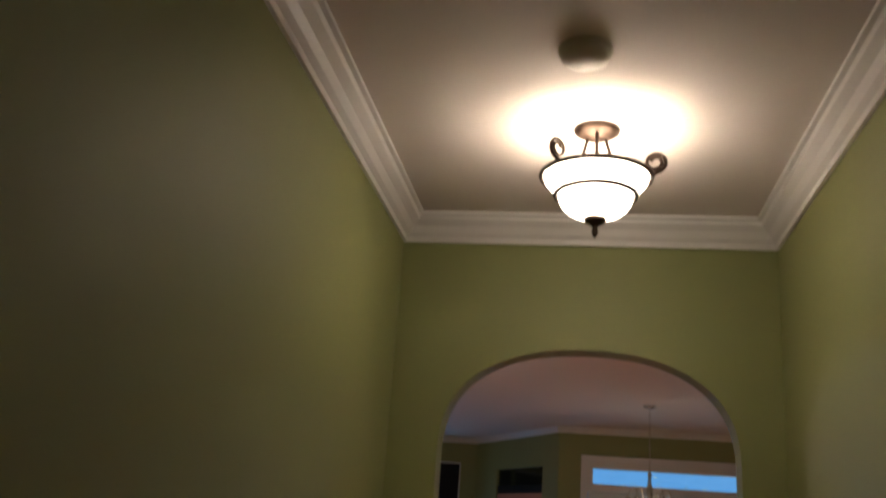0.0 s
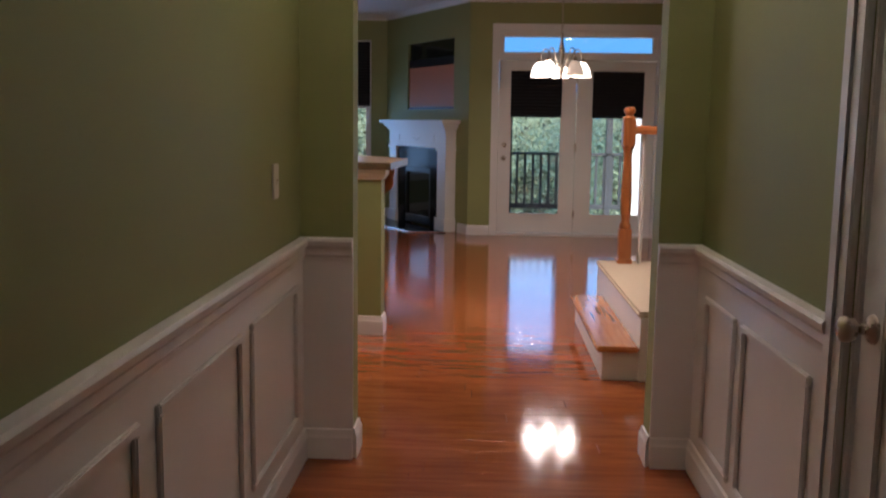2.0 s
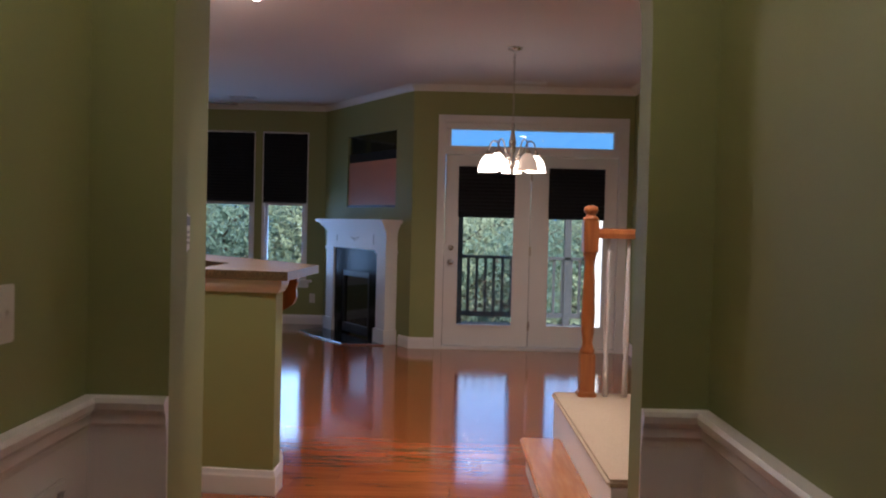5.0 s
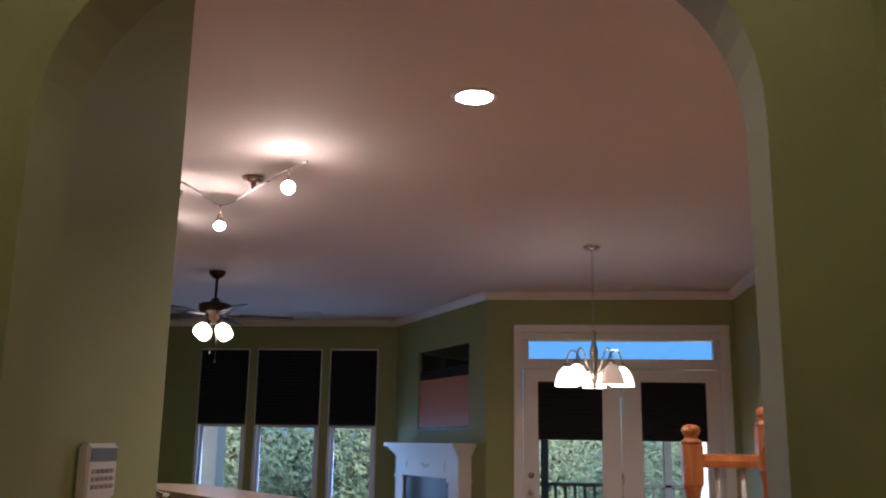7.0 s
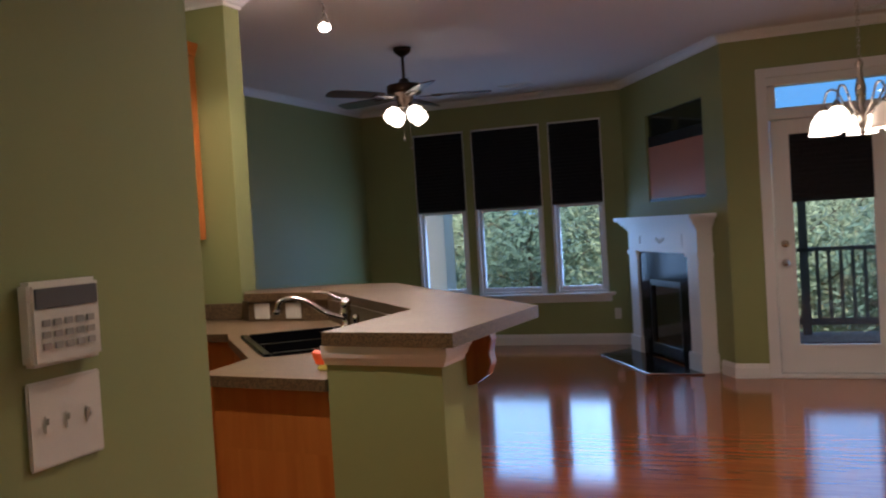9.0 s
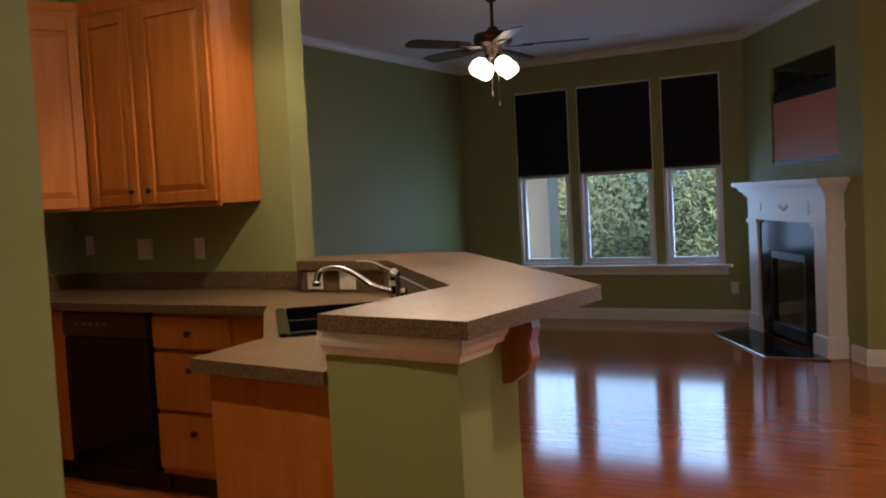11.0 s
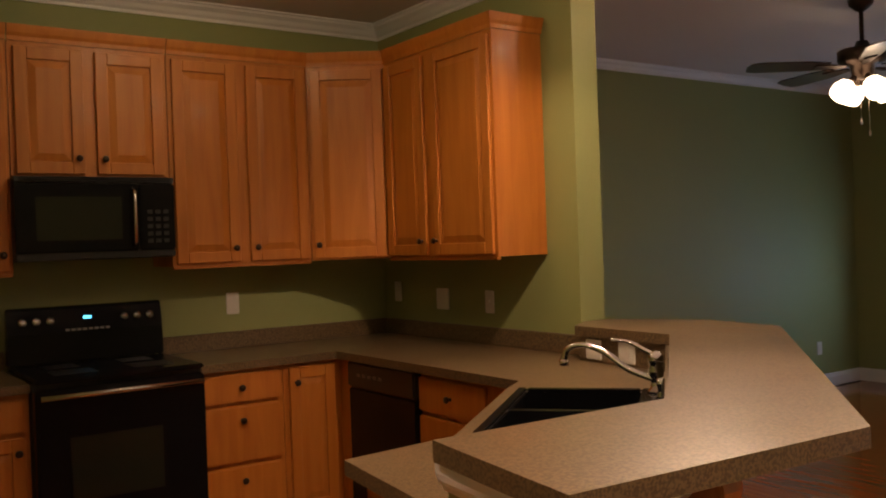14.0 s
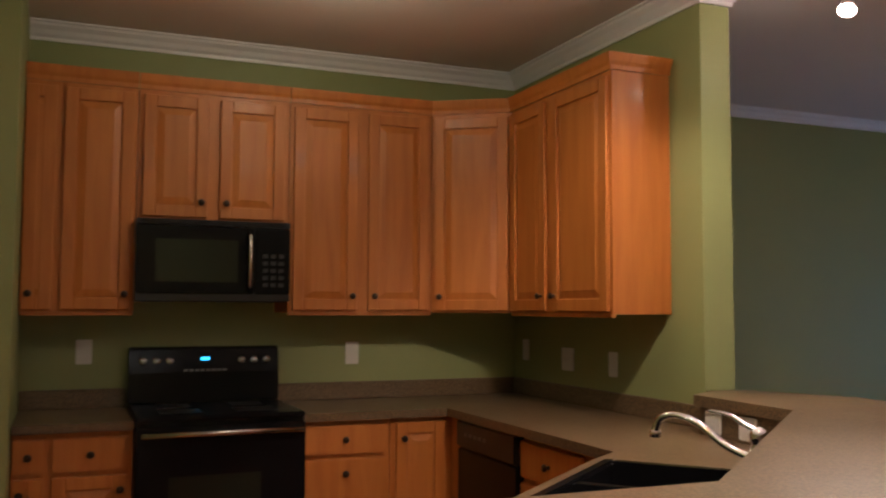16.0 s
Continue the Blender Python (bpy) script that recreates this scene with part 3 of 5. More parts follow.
def hall_lamp():
    """Semi-flush bowl on three stems with scrolled arms."""
    x, y = 0.78, -0.88
    p = base("ceiling_lamp", (x, y, H))
    lathe("canopy", [(0, 0), (0.075, 0), (0.072, -0.012), (0.05, -0.025), (0.02, -0.032), (0, -0.033)], BRONZE, p)
    for k in range(3):
        a = radians(120 * k + 30)
        tube("stem", [(0.03 * math.cos(a), 0.03 * math.sin(a), -0.02), (0.055 * math.cos(a), 0.055 * math.sin(a), -0.09), (0.14 * math.cos(a), 0.14 * math.sin(a), -0.165)], 0.006, BRONZE, p)
    prof = [(0.165, -0.165), (0.160, -0.180), (0.145, -0.200), (0.128, -0.216), (0.116, -0.226)]
    for i in range(1, 13):
        t = i / 12
        prof.append((0.116 * math.cos(t * math.pi / 2) ** 0.8 + 0.0001, -0.226 - 0.075 * math.sin(t * math.pi / 2)))
    inner = [(max(r - 0.006, 0.0001), z + 0.006) for r, z in prof[::-1]]
    lathe("shade", prof + inner, HALLSHADE, p, n=36, caps=False)
    for rr, z in ((0.172, -0.165), (0.125, -0.226)):
        tube("band", [(rr * math.cos(2 * math.pi * i / 40), rr * math.sin(2 * math.pi * i / 40), z) for i in range(41)], 0.008, BRONZE, p, 8)
    lathe("finial", [(0, -0.365), (0.006, -0.36), (0.011, -0.345), (0.008, -0.332), (0.012, -0.325), (0.03, -0.315), (0.036, -0.302), (0.02, -0.295), (0, -0.295)], BRONZE, p)
    for k in range(3):
        a = radians(120 * k - 10)
        pts = []
        for i in range(26):
            t = i / 25
            ang = -math.pi / 2 + t * 3.4 * math.pi
            rr = 0.035 * (1 - 0.6 * t)
            cx, cz = 0.182, -0.125
            r = cx + rr * math.cos(ang)
            pts.append((r * math.cos(a), r * math.sin(a), cz + rr * math.sin(ang)))
        pts = [(0.168 * math.cos(a), 0.168 * math.sin(a), -0.172)] + pts
        tube("scroll", pts, 0.006, BRONZE, p, 8)
    thing(p, "lit frosted bowl ceiling lamp with dark bronze scrolls", "ceiling lamp")


hall_lamp()
sd = base("smoke_detector", (0.74, -1.38, H))
lathe("housing", [(0, 0), (0.068, 0), (0.068, -0.02), (0.06, -0.034), (0.035, -0.044), (0, -0.045)], PLATE, sd)
lathe("base_ring", [(0.0, 0.0), (0.074, 0.0), (0.074, -0.008), (0.0, -0.008)], PLATE, sd)
thing(sd, "round white smoke detector on hall ceiling", "smoke detector")


def keypad():
    p = base("alarm_keypad", (-0.004, 0.718, 1.25), 90)
    box("case", -0.07, 0.07, -0.028, 0, -0.062, 0.062, PLATE, p, 0.006)
    box("display", -0.062, 0.062, -0.030, -0.027, 0.022, 0.052, GREYP, p, 0.001)
    bm = bmesh.new()
    for i in range(5):
        for j in range(3):
            add_box(bm, -0.052 + i * 0.022, -0.036 + i * 0.022, -0.031, -0.028, -0.004 - j * 0.017, 0.006 - j * 0.017)
    finish("key", bm, LABEL, p, 0.001)
    thing(p, "white alarm keypad with dark display on green wall", "keypad")


keypad()
switch_plate("light_switch", (-0.004, 0.725, 1.10), 90, 3, "ivory three-gang light switch under alarm keypad").scale = (0.9, 1, 1.12)

# ---- stairs ----
def stairs():
    p = base("staircase", (1.3, 1.2, 0))
    box("riser", 0.015, 0.20, -0.01, 1.38, 0, 0.15, WHITE, p, 0.003)
    box("tread", -0.02, 0.20, -0.04, 1.41, 0.15, 0.18, TREAD, p, 0.01)
    box("landing_base", 0.20, 1.49, -0.03, 1.75, 0, 0.33, WHITE, p, 0.003)
    box("landing_carpet", 0.185, 1.49, -0.03, 1.765, 0.33, 0.362, CARPET, p, 0.012)
    bm = bmesh.new()
    for k in range(9):
        add_box(bm, 0.72, 1.49, 1.30 - 0.25 * (k + 1), 1.32 - 0.25 * k, 0.362 + 0.18 * k, 0.362 + 0.18 * (k + 1) )
    finish("flight", bm, CARPET, p, 0.012)
    bm = bmesh.new()
    m = Matrix(((0, 0, 1, 0), (1, 0, 0, 0), (0, 1, 0, 0), (0, 0, 0, 1)))
    add_prism(bm, [(1.45, 0.362), (1.45, 0.50), (-0.9, 2.19), (-0.9, 0.362)], 0.66, 0.72, m)
    finish("stringer", bm, WHITE, p)
    thing(p, "carpeted stair with oak bottom tread and white risers", "stairs")


stairs()


def newel(name, at, label):
    p = base(name, at)
    bm = bmesh.new()
    add_box(bm, -0.042, 0.042, -0.042, 0.042, 0, 0.24)
    add_box(bm, -0.052, 0.052, -0.052, 0.052, 0, 0.03)
    finish("base_block", bm, OAK, p, 0.005)
    box("top_block", -0.042, 0.042, -0.042, 0.042, 0.80, 0.98, OAK, p, 0.005)
    lathe("turned_shaft", [(0.0, 0.238), (0.04, 0.238), (0.041, 0.26), (0.032, 0.275), (0.028, 0.30), (0.036, 0.36), (0.038, 0.45), (0.033, 0.62), (0.027, 0.74), (0.032, 0.76), (0.034, 0.775), (0.04, 0.79), (0.04, 0.802), (0, 0.802)], OAK, p)
    lathe("finial", [(0.0, 0.978), (0.044, 0.98), (0.046, 0.99), (0.03, 1.0), (0.024, 1.01), (0.036, 1.022), (0.042, 1.036), (0.036, 1.052), (0.018, 1.062), (0, 1.064)], OAK, p)
    return thing(p, label, "newel post", "newel posts")


newel("newel_post", (1.665, 2.86, 0.362), "turned orange oak newel post on carpeted landing")
newel("newel_post", (1.985, 2.86, 0.40), "turned orange oak newel post at foot of handrail").scale = (1, 1, 1.04)


def handrail():
    p = base("handrail", (1.665, 2.86, 1.27))
    prof = [(-0.03, -0.028), (0.03, -0.028), (0.032, 0.0), (0.024, 0.022), (0, 0.03), (-0.024, 0.022), (-0.032, 0.0)]
    bm = bmesh.new()
    m = Matrix(((0, 0, 1, 0), (1, 0, 0, 0), (0, 1, 0, 0), (0, 0, 0, 1)))
    add_prism(bm, prof, 0.04, 0.28, m)
    finish("level_rail", bm, OAK, p, smooth=False)
    bm = bmesh.new()
    ang = math.degrees(math.atan2(0.18, 0.25))
    add_prism(bm, prof, 0.03, 3.0, pose(0.32, 0, 0.05) @ Matrix.Rotation(radians(90 - ang), 4, 'X'))
    finish("rising_rail", bm, OAK, p)
    thing(p, "orange oak handrail joining newel posts", "handrail")


handrail()
bal = base("baluster", (1.77, 2.86, 0.362))
BALP = [(0.0, 0.0), (0.016, 0.0), (0.016, 0.2), (0.012, 0.22), (0.017, 0.27), (0.016, 0.5), (0.011, 0.80), (0.011, 0.885), (0, 0.885)]
lathe("spindle", BALP, WHITE, bal, n=12)
thing(bal, "white turned baluster under oak handrail", "baluster", "balusters")
copy_thing(bal, pose(1.88, 2.86, 0.362))
for k in range(7):
    copy_thing(bal, pose(1.985, 2.72 - 0.14 * k, 0.50 + 0.1008 * k))

# ---- kitchen ----
CT = [(-3.54, 2.572), (-2.93, 2.572), (-2.93, 3.27), (-1.50, 3.27), (-1.40, 3.13), (-0.89, 2.53), (-0.855, 2.17), (-0.33, 2.10), (-0.33, 2.75), (-1.245, 3.795), (-1.735, 3.825), (-1.85, 3.947), (-3.54, 3.947)]
SA = math.degrees(math.atan2(-0.60, 0.51))    # angle of the sink front
SM = pose(-0.905, 2.985, 0, 0, 0, SA)


def worktop():
    p = base("worktop", (0, 0, 0))
    bm = bmesh.new()
    add_prism(bm, CT, 0.872, 0.91)
    top = finish("top", bm, COUNTER, p, 0.006)
    cutter = bmesh.new()
    add_box(cutter, -0.36, 0.36, -0.21, 0.21, 0.80, 1.0, SM)
    cme = bpy.data.meshes.new("cut")
    cutter.to_mesh(cme)
    cutter.free()
    cob = bpy.data.objects.new("cut", cme)
    scene.collection.objects.link(cob)
    md = top.modifiers.new("cut", 'BOOLEAN')
    md.operation, md.object, md.solver = 'DIFFERENCE', cob, 'EXACT'
    dg = bpy.context.evaluated_depsgraph_get()
    cut = bpy.data.meshes.new_from_object(top.evaluated_get(dg))
    top.modifiers.clear()
    top.data = cut
    bpy.data.objects.remove(cob)
    boxes("backsplash", [(-3.54, -3.52, 2.572, 3.947, 0.91, 1.0), (-3.52, -1.84, 3.927, 3.947, 0.91, 1.0)], COUNTER, p, 0.004)
    thing(p, "brown speckled laminate worktop with low backsplash", "countertop")
    q = base("worktop", (0, 0, 0))
    box("top", -3.54, -2.93, 1.374, 1.844, 0.872, 0.91, COUNTER, q, 0.006)
    box("backsplash", -3.54, -3.52, 1.374, 1.844, 0.91, 1.0, COUNTER, q, 0.004)
    thing(q, "short brown laminate worktop beside black range", "countertop")


worktop()

KNOB = [(0.0, 0.0), (0.009, 0.0), (0.007, 0.004), (0.0055, 0.012), (0.014, 0.017), (0.016, 0.022), (0.012, 0.028), (0, 0.030)]


def add_front(parent, name, w, h, m, knob=None, drawer=False):
    """Cabinet door or drawer front in its own plane: x across, z up, -y out. knob: (x, z)."""
    bm = bmesh.new()
    if drawer:
        add_box(bm, -w / 2, w / 2, -0.019, 0, 0, h)
        ob = finish(name, bm, CABINET, parent, 0.005)
    else:
        r = 0.055
        add_box(bm, -w / 2, -w / 2 + r, -0.019, 0, 0, h)
        add_box(bm, w / 2 - r, w / 2, -0.019, 0, 0, h)
        add_box(bm, -w / 2 + r, w / 2 - r, -0.019, 0, 0, r)
        add_box(bm, -w / 2 + r, w / 2 - r, -0.019, 0, h - r, h)
        add_box(bm, -w / 2 + r - 0.001, w / 2 - r + 0.001, -0.008, -0.002, r - 0.001, h - r + 0.001)
        # raised field with sloped shoulders
        x0, x1, z0, z1, s = -w / 2 + r + 0.006, w / 2 - r - 0.006, r + 0.006, h - r - 0.006, 0.03
        a = [bm.verts.new(v) for v in ((x0, -0.008, z0), (x1, -0.008, z0), (x1, -0.008, z1), (x0, -0.008, z1))]
        b = [bm.verts.new(v) for v in ((x0 + s, -0.017, z0 + s), (x1 - s, -0.017, z0 + s), (x1 - s, -0.017, z1 - s), (x0 + s, -0.017, z1 - s))]
        bm.faces.new(b)
        for i in range(4):
            bm.faces.new((a[i], a[(i + 1) % 4], b[(i + 1) % 4], b[i]))
        ob = finish(name, bm, CABINET, parent, 0.003, seg=1)
    ob.matrix_basis = m
    if knob:
        k = lathe("knob", KNOB, BRONZE, ob, pose(knob[0], -0.019, knob[1], 90), n=14)
    return ob


def RX(x, y, z):
    """A front on the range wall, facing +x."""
    return pose(x, y, z, 0, 0, 90)


def RY(x, y, z):
    """A front facing -y."""
    return pose(x, y, z)


def upper(label, build):
    p = base("wall_cabinet", (0, 0, 0))
    build(p)
    return thing(p, label, "cabinet", "wall cabinets")


FX = -3.23     # face of the wall cabinets on the range wall
FY = 3.652
ZB, ZT = 1.365, 2.395
CORN = [(0, 2.395), (0.008, 2.395), (0.010, 2.415), (0.018, 2.43), (0.026, 2.455), (0.028, 2.465), (0, 2.465)]


def cab_range(y0, y1, z0, doors, label, knobs):
    def b(p):
        box("body", -3.538, FX, y0, y1, z0, ZT, CABINET, p, 0.002)
        n = len(doors)
        for (a, c), kx in zip(doors, knobs):
            w = c - a
            add_front(p, "door", w, ZT - z0 - 0.035, RX(FX + 0.001, (a + c) / 2, z0 + 0.012), (kx * (w / 2 - 0.03), 0.07))
        bm = bmesh.new()
        add_run(bm, CORN, (FX, y0), (FX, y1), -1)
        finish("cornice", bm, CABINET, p)
        box("bottom_rail", FX - 0.02, FX + 0.006, y0 + 0.002, y1 - 0.002, z0 - 0.014, z0 - 0.001, CABINET, p, 0.003)
    return upper(label, b)


cab_range(1.374, 1.848, ZB, [(1.378, 1.505), (1.538, 1.834)], "tall maple wall cabinet with raised-panel doors beside microwave", [-1, 1])
cab_range(1.852, 2.553, 1.795, [(1.874, 2.165), (2.22, 2.53)], "short maple wall cabinet above black microwave", [1, -1])
cab_range(2.557, 3.305, ZB, [(2.576, 2.902), (2.957, 3.285)], "tall maple wall cabinet with two raised-panel doors", [1, -1])


def corner_cab(p):
    a, b = (FX, 3.309), (-3.0, FY)
    prism("body", [(-3.538, 3.309), a, b, (-3.0, 3.948), (-3.538, 3.948)], ZB, ZT, CABINET, p, 0.002)
    d = Vector((b[0] - a[0], b[1] - a[1], 0))
    L = d.length
    mid = ((a[0] + b[0]) / 2, (a[1] + b[1]) / 2)
    ang = math.degrees(math.atan2(d.y, d.x))
    add_front(p, "door", L - 0.03, ZT - ZB - 0.035, pose(mid[0], mid[1], ZB + 0.012, 0, 0, ang), (-(L / 2 - 0.045), 0.07))
    bm = bmesh.new()
    add_run(bm, CORN, a, b, -1)
    finish("cornice", bm, CABINET, p)


upper("maple diagonal corner wall cabinet with one door", corner_cab)


def side_cab(p):
    x0, x1 = -2.996, -2.078
    box("body", x0, x1, FY, 3.948, ZB, ZT, CABINET, p, 0.002)
    for a, b, k in ((x0 + 0.015, -2.625, 1), (-2.56, x1 - 0.015, -1)):
        w = b - a
        add_front(p, "door", w, ZT - ZB - 0.035, RY((a + b) / 2, FY - 0.001, ZB + 0.012), (k * (w / 2 - 0.03), 0.07))
    bm = bmesh.new()
    add_run(bm, CORN, (x0, FY), (x1, FY), -1, 0, -1)
    add_run(bm, CORN, (x1, FY), (x1, 3.948), -1, -1, 0)
    finish("cornice", bm, CABINET, p)
    box("bottom_rail", x0 + 0.002, x1 - 0.002, FY - 0.006, FY + 0.02, ZB - 0.014, ZB - 0.001, CABINET, p, 0.003)


upper("maple two-door wall cabinet beside green wall end", side_cab)

BX, BY = -2.97, 3.31


def lower(label, build):
    p = base("base_cabinet", (0, 0, 0))
    build(p)
    return thing(p, label, "cabinet", "base cabinets")


def base_left(p):
    box("body", -3.538, BX, 1.374, 1.842, 0.10, 0.87, CABINET, p)
    box("plinth", -3.5, BX - 0.06, 1.374, 1.842, 0, 0.10, BLACKM, p)
    for y0, y1, k in ((1.379, 1.495, -1), (1.528, 1.822, 1)):
        w, c = y1 - y0, (y0 + y1) / 2
        add_front(p, "drawer", w, 0.14, RX(BX + 0.001, c, 0.71), (0, 0.07), True)
        add_front(p, "door", w, 0.56, RX(BX + 0.001, c, 0.13), (k * (w / 2 - 0.03), 0.5))


def base_drawers(p):
    box("body", -3.538, BX, 2.574, 2.99, 0.10, 0.87, CABINET, p)
    box("plinth", -3.5, BX - 0.06, 2.574, 2.99, 0, 0.10, BLACKM, p)
    for z, h in ((0.715, 0.135), (0.43, 0.265), (0.13, 0.28)):
        add_front(p, "drawer", 0.39, h, RX(BX + 0.001, 2.768, z), (0, h - 0.065), True)


def base_corner(p):
    prism("body", [(-3.538, 2.994), (BX, 2.994), (BX, BY), (-2.843, BY), (-2.843, 3.947), (-3.538, 3.947)], 0.10, 0.87, CABINET, p)
    prism("plinth", [(-3.5, 3.0), (BX - 0.06, 3.0), (BX - 0.06, BY + 0.06), (-2.845, BY + 0.06), (-2.845, 3.9), (-3.5, 3.9)], 0, 0.10, BLACKM, p)
    add_front(p, "door", 0.25, 0.72, RX(BX + 0.001, 3.145, 0.13), (-0.09, 0.645))


def base_sink(p):
    prism("body", [(-2.238, 3.32), (-1.49, 3.32), (-1.38, 3.17), (-0.86, 2.565), (-0.825, 2.215), (-0.345, 2.15), (-0.345, 2.755), (-1.25, 3.79), (-1.73, 3.82), (-1.85, 3.946), (-2.238, 3.946)], 0.10, 0.66, CABINET, p)
    prism("front", [(-2.238, 3.32), (-1.49, 3.32), (-1.38, 3.17), (-0.86, 2.565), (-0.825, 2.215), (-0.345, 2.15), (-0.345, 2.17), (-0.80, 2.232), (-0.835, 2.575), (-1.36, 3.19), (-1.48, 3.34), (-2.238, 3.34)], 0.66, 0.87, CABINET, p)
    prism("plinth", [(-2.23, 3.37), (-1.46, 3.37), (-1.34, 3.2), (-0.81, 2.58), (-0.78, 2.26), (-0.36, 2.2), (-0.36, 2.75), (-1.25, 3.77), (-1.4, 3.9), (-2.23, 3.9)], 0, 0.10, BLACKM, p)
    for z, h in ((0.70, 0.15), (0.41, 0.27), (0.13, 0.26)):
        add_front(p, "drawer", 0.48, h, RY(-1.995, 3.319, z), (0, h - 0.075), True)
    mx, my = -1.12, 2.868
    for k, s in ((-0.2, 1), (0.2, -1)):
        add_front(p, "door", 0.37, 0.72, pose(mx, my, 0.13, 0, 0, SA) @ pose(k, -0.001, 0), (s * 0.15, 0.64))


lower("maple base cabinet with drawer and door", base_left)
lower("maple base cabinet with three drawers", base_drawers)
lower("maple corner base cabinet with narrow doors", base_corner)
lower("maple angled sink cabinet of the peninsula", base_sink)


def dishwasher():
    p = base("dishwasher", (-2.54, 3.30, 0))
    box("door", -0.30, 0.30, -0.015, 0.55, 0.10, 0.74, BLACK, p, 0.008)
    box("control_panel", -0.30, 0.30, -0.022, 0.55, 0.745, 0.868, BLACKM, p, 0.008)
    box("kick_plate", -0.30, 0.30, 0.05, 0.5, 0, 0.10, BLACKM, p)
    pieces("button", [(-0.2 + 0.05 * i, -0.17 + 0.05 * i, -0.025, -0.022, 0.80, 0.815) for i in range(5)], GREYP, p)
    thing(p, "black built-in dishwasher under brown worktop", "dishwasher")


dishwasher()


def oven_range():
    p = base("range", (-2.90, 2.208, 0), 90)
    W = 0.378
    box("body", -W, W, 0.03, 0.62, 0.02, 0.895, BLACKM, p, 0.004)
    box("cooktop", -W, W, -0.02, 0.56, 0.897, 0.918, BLACK, p, 0.007)
    pieces("cooktop_burner", [(-0.27, -0.08, 0.08, 0.25, 0.9185, 0.9195), (0.08, 0.27, 0.08, 0.25, 0.9185, 0.9195), (-0.25, -0.1, 0.33, 0.48, 0.9185, 0.9195), (0.1, 0.25, 0.33, 0.48, 0.9185, 0.9195)], BLACKM, p)
    box("oven_door", -W, W, -0.02, 0.03, 0.23, 0.875, BLACK, p, 0.008)
    box("oven_window", -0.24, 0.17, -0.023, -0.019, 0.40, 0.67, DARKGLASS, p, 0.002)
    tube("oven_handle", [(-0.36, -0.055, 0.845), (0.36, -0.055, 0.845)], 0.012, STEEL, p)
    pieces("handle_post", [(-0.35, -0.33, -0.055, -0.018, 0.835, 0.855), (0.33, 0.35, -0.055, -0.018, 0.835, 0.855)], STEEL, p)
    box("warming_drawer", -W, W, -0.015, 0.03, 0.03, 0.22, BLACK, p, 0.008)
    bm = bmesh.new()
    add_prism(bm, [(0.545, 0.919), (0.62, 0.919), (0.62, 1.175), (0.60, 1.185), (0.575, 1.175), (0.555, 1.06)], -W, W, Matrix(((0, 0, 1, 0), (1, 0, 0, 0), (0, 1, 0, 0), (0, 0, 0, 1))))
    finish("control_back", bm, BLACK, p, 0.006)
    for x in (-0.31, -0.245, -0.18, 0.18, 0.245, 0.31):
        lathe("control_knob", [(0, 0), (0.022, 0), (0.020, 0.018), (0.016, 0.022), (0, 0.023)], STEEL, p, pose(x, 0.566, 1.115, 82), 16)
    boxes("display", [(-0.022, 0.018, 0.561, 0.5635, 1.118, 1.132)], CYAN, p)
    pieces("button", [(-0.11 + 0.028 * i, -0.09 + 0.028 * i, 0.553, 0.5575, 1.065, 1.075) for i in range(8)], LABEL, p)
    p.scale = (0.95, 1, 1.012)
    thing(p, "black glass-top electric range with steel handle", "range")


oven_range()


def microwave():
    p = base("microwave", (-3.14, 2.196, 1.415), 90)
    W = 0.374
    box("case", -W, W, 0.022, 0.398, 0, 0.376, BLACKM, p, 0.004)
    box("door", -W, 0.19, 0, 0.02, 0.035, 0.345, BLACK, p, 0.006)
    box("door_window", -0.285, 0.11, -0.003, 0.002, 0.09, 0.285, DARKGLASS, p, 0.002)
    box("control_panel", 0.195, W, 0, 0.02, 0.035, 0.345, BLACK, p, 0.006)
    pieces("button", [(0.235 + 0.04 * i, 0.26 + 0.04 * i, -0.002, 0.001, 0.07 + 0.034 * j, 0.088 + 0.034 * j) for i in range(3) for j in range(5)], BLACKM, p)
    box("vent_grille", -W, W, 0.004, 0.02, 0.349, 0.376, BLACKM, p, 0.003)
    pieces("slat", [(-W + 0.02, W - 0.02, 0.0, 0.004, 0.352 + 0.008 * i, 0.356 + 0.008 * i) for i in range(3)], BLACK, p)
    tube("handle", [(0.165, 0.0, 0.06), (0.165, -0.035, 0.075), (0.165, -0.035, 0.305), (0.165, 0.0, 0.32)], 0.010, STEEL, p)
    box("bottom_lip", -W, W, 0.004, 0.02, 0.004, 0.031, BLACKM, p, 0.003)
    p.scale = (0.935, 1, 1)
    thing(p, "black over-range microwave with steel handle", "microwave")


microwave()


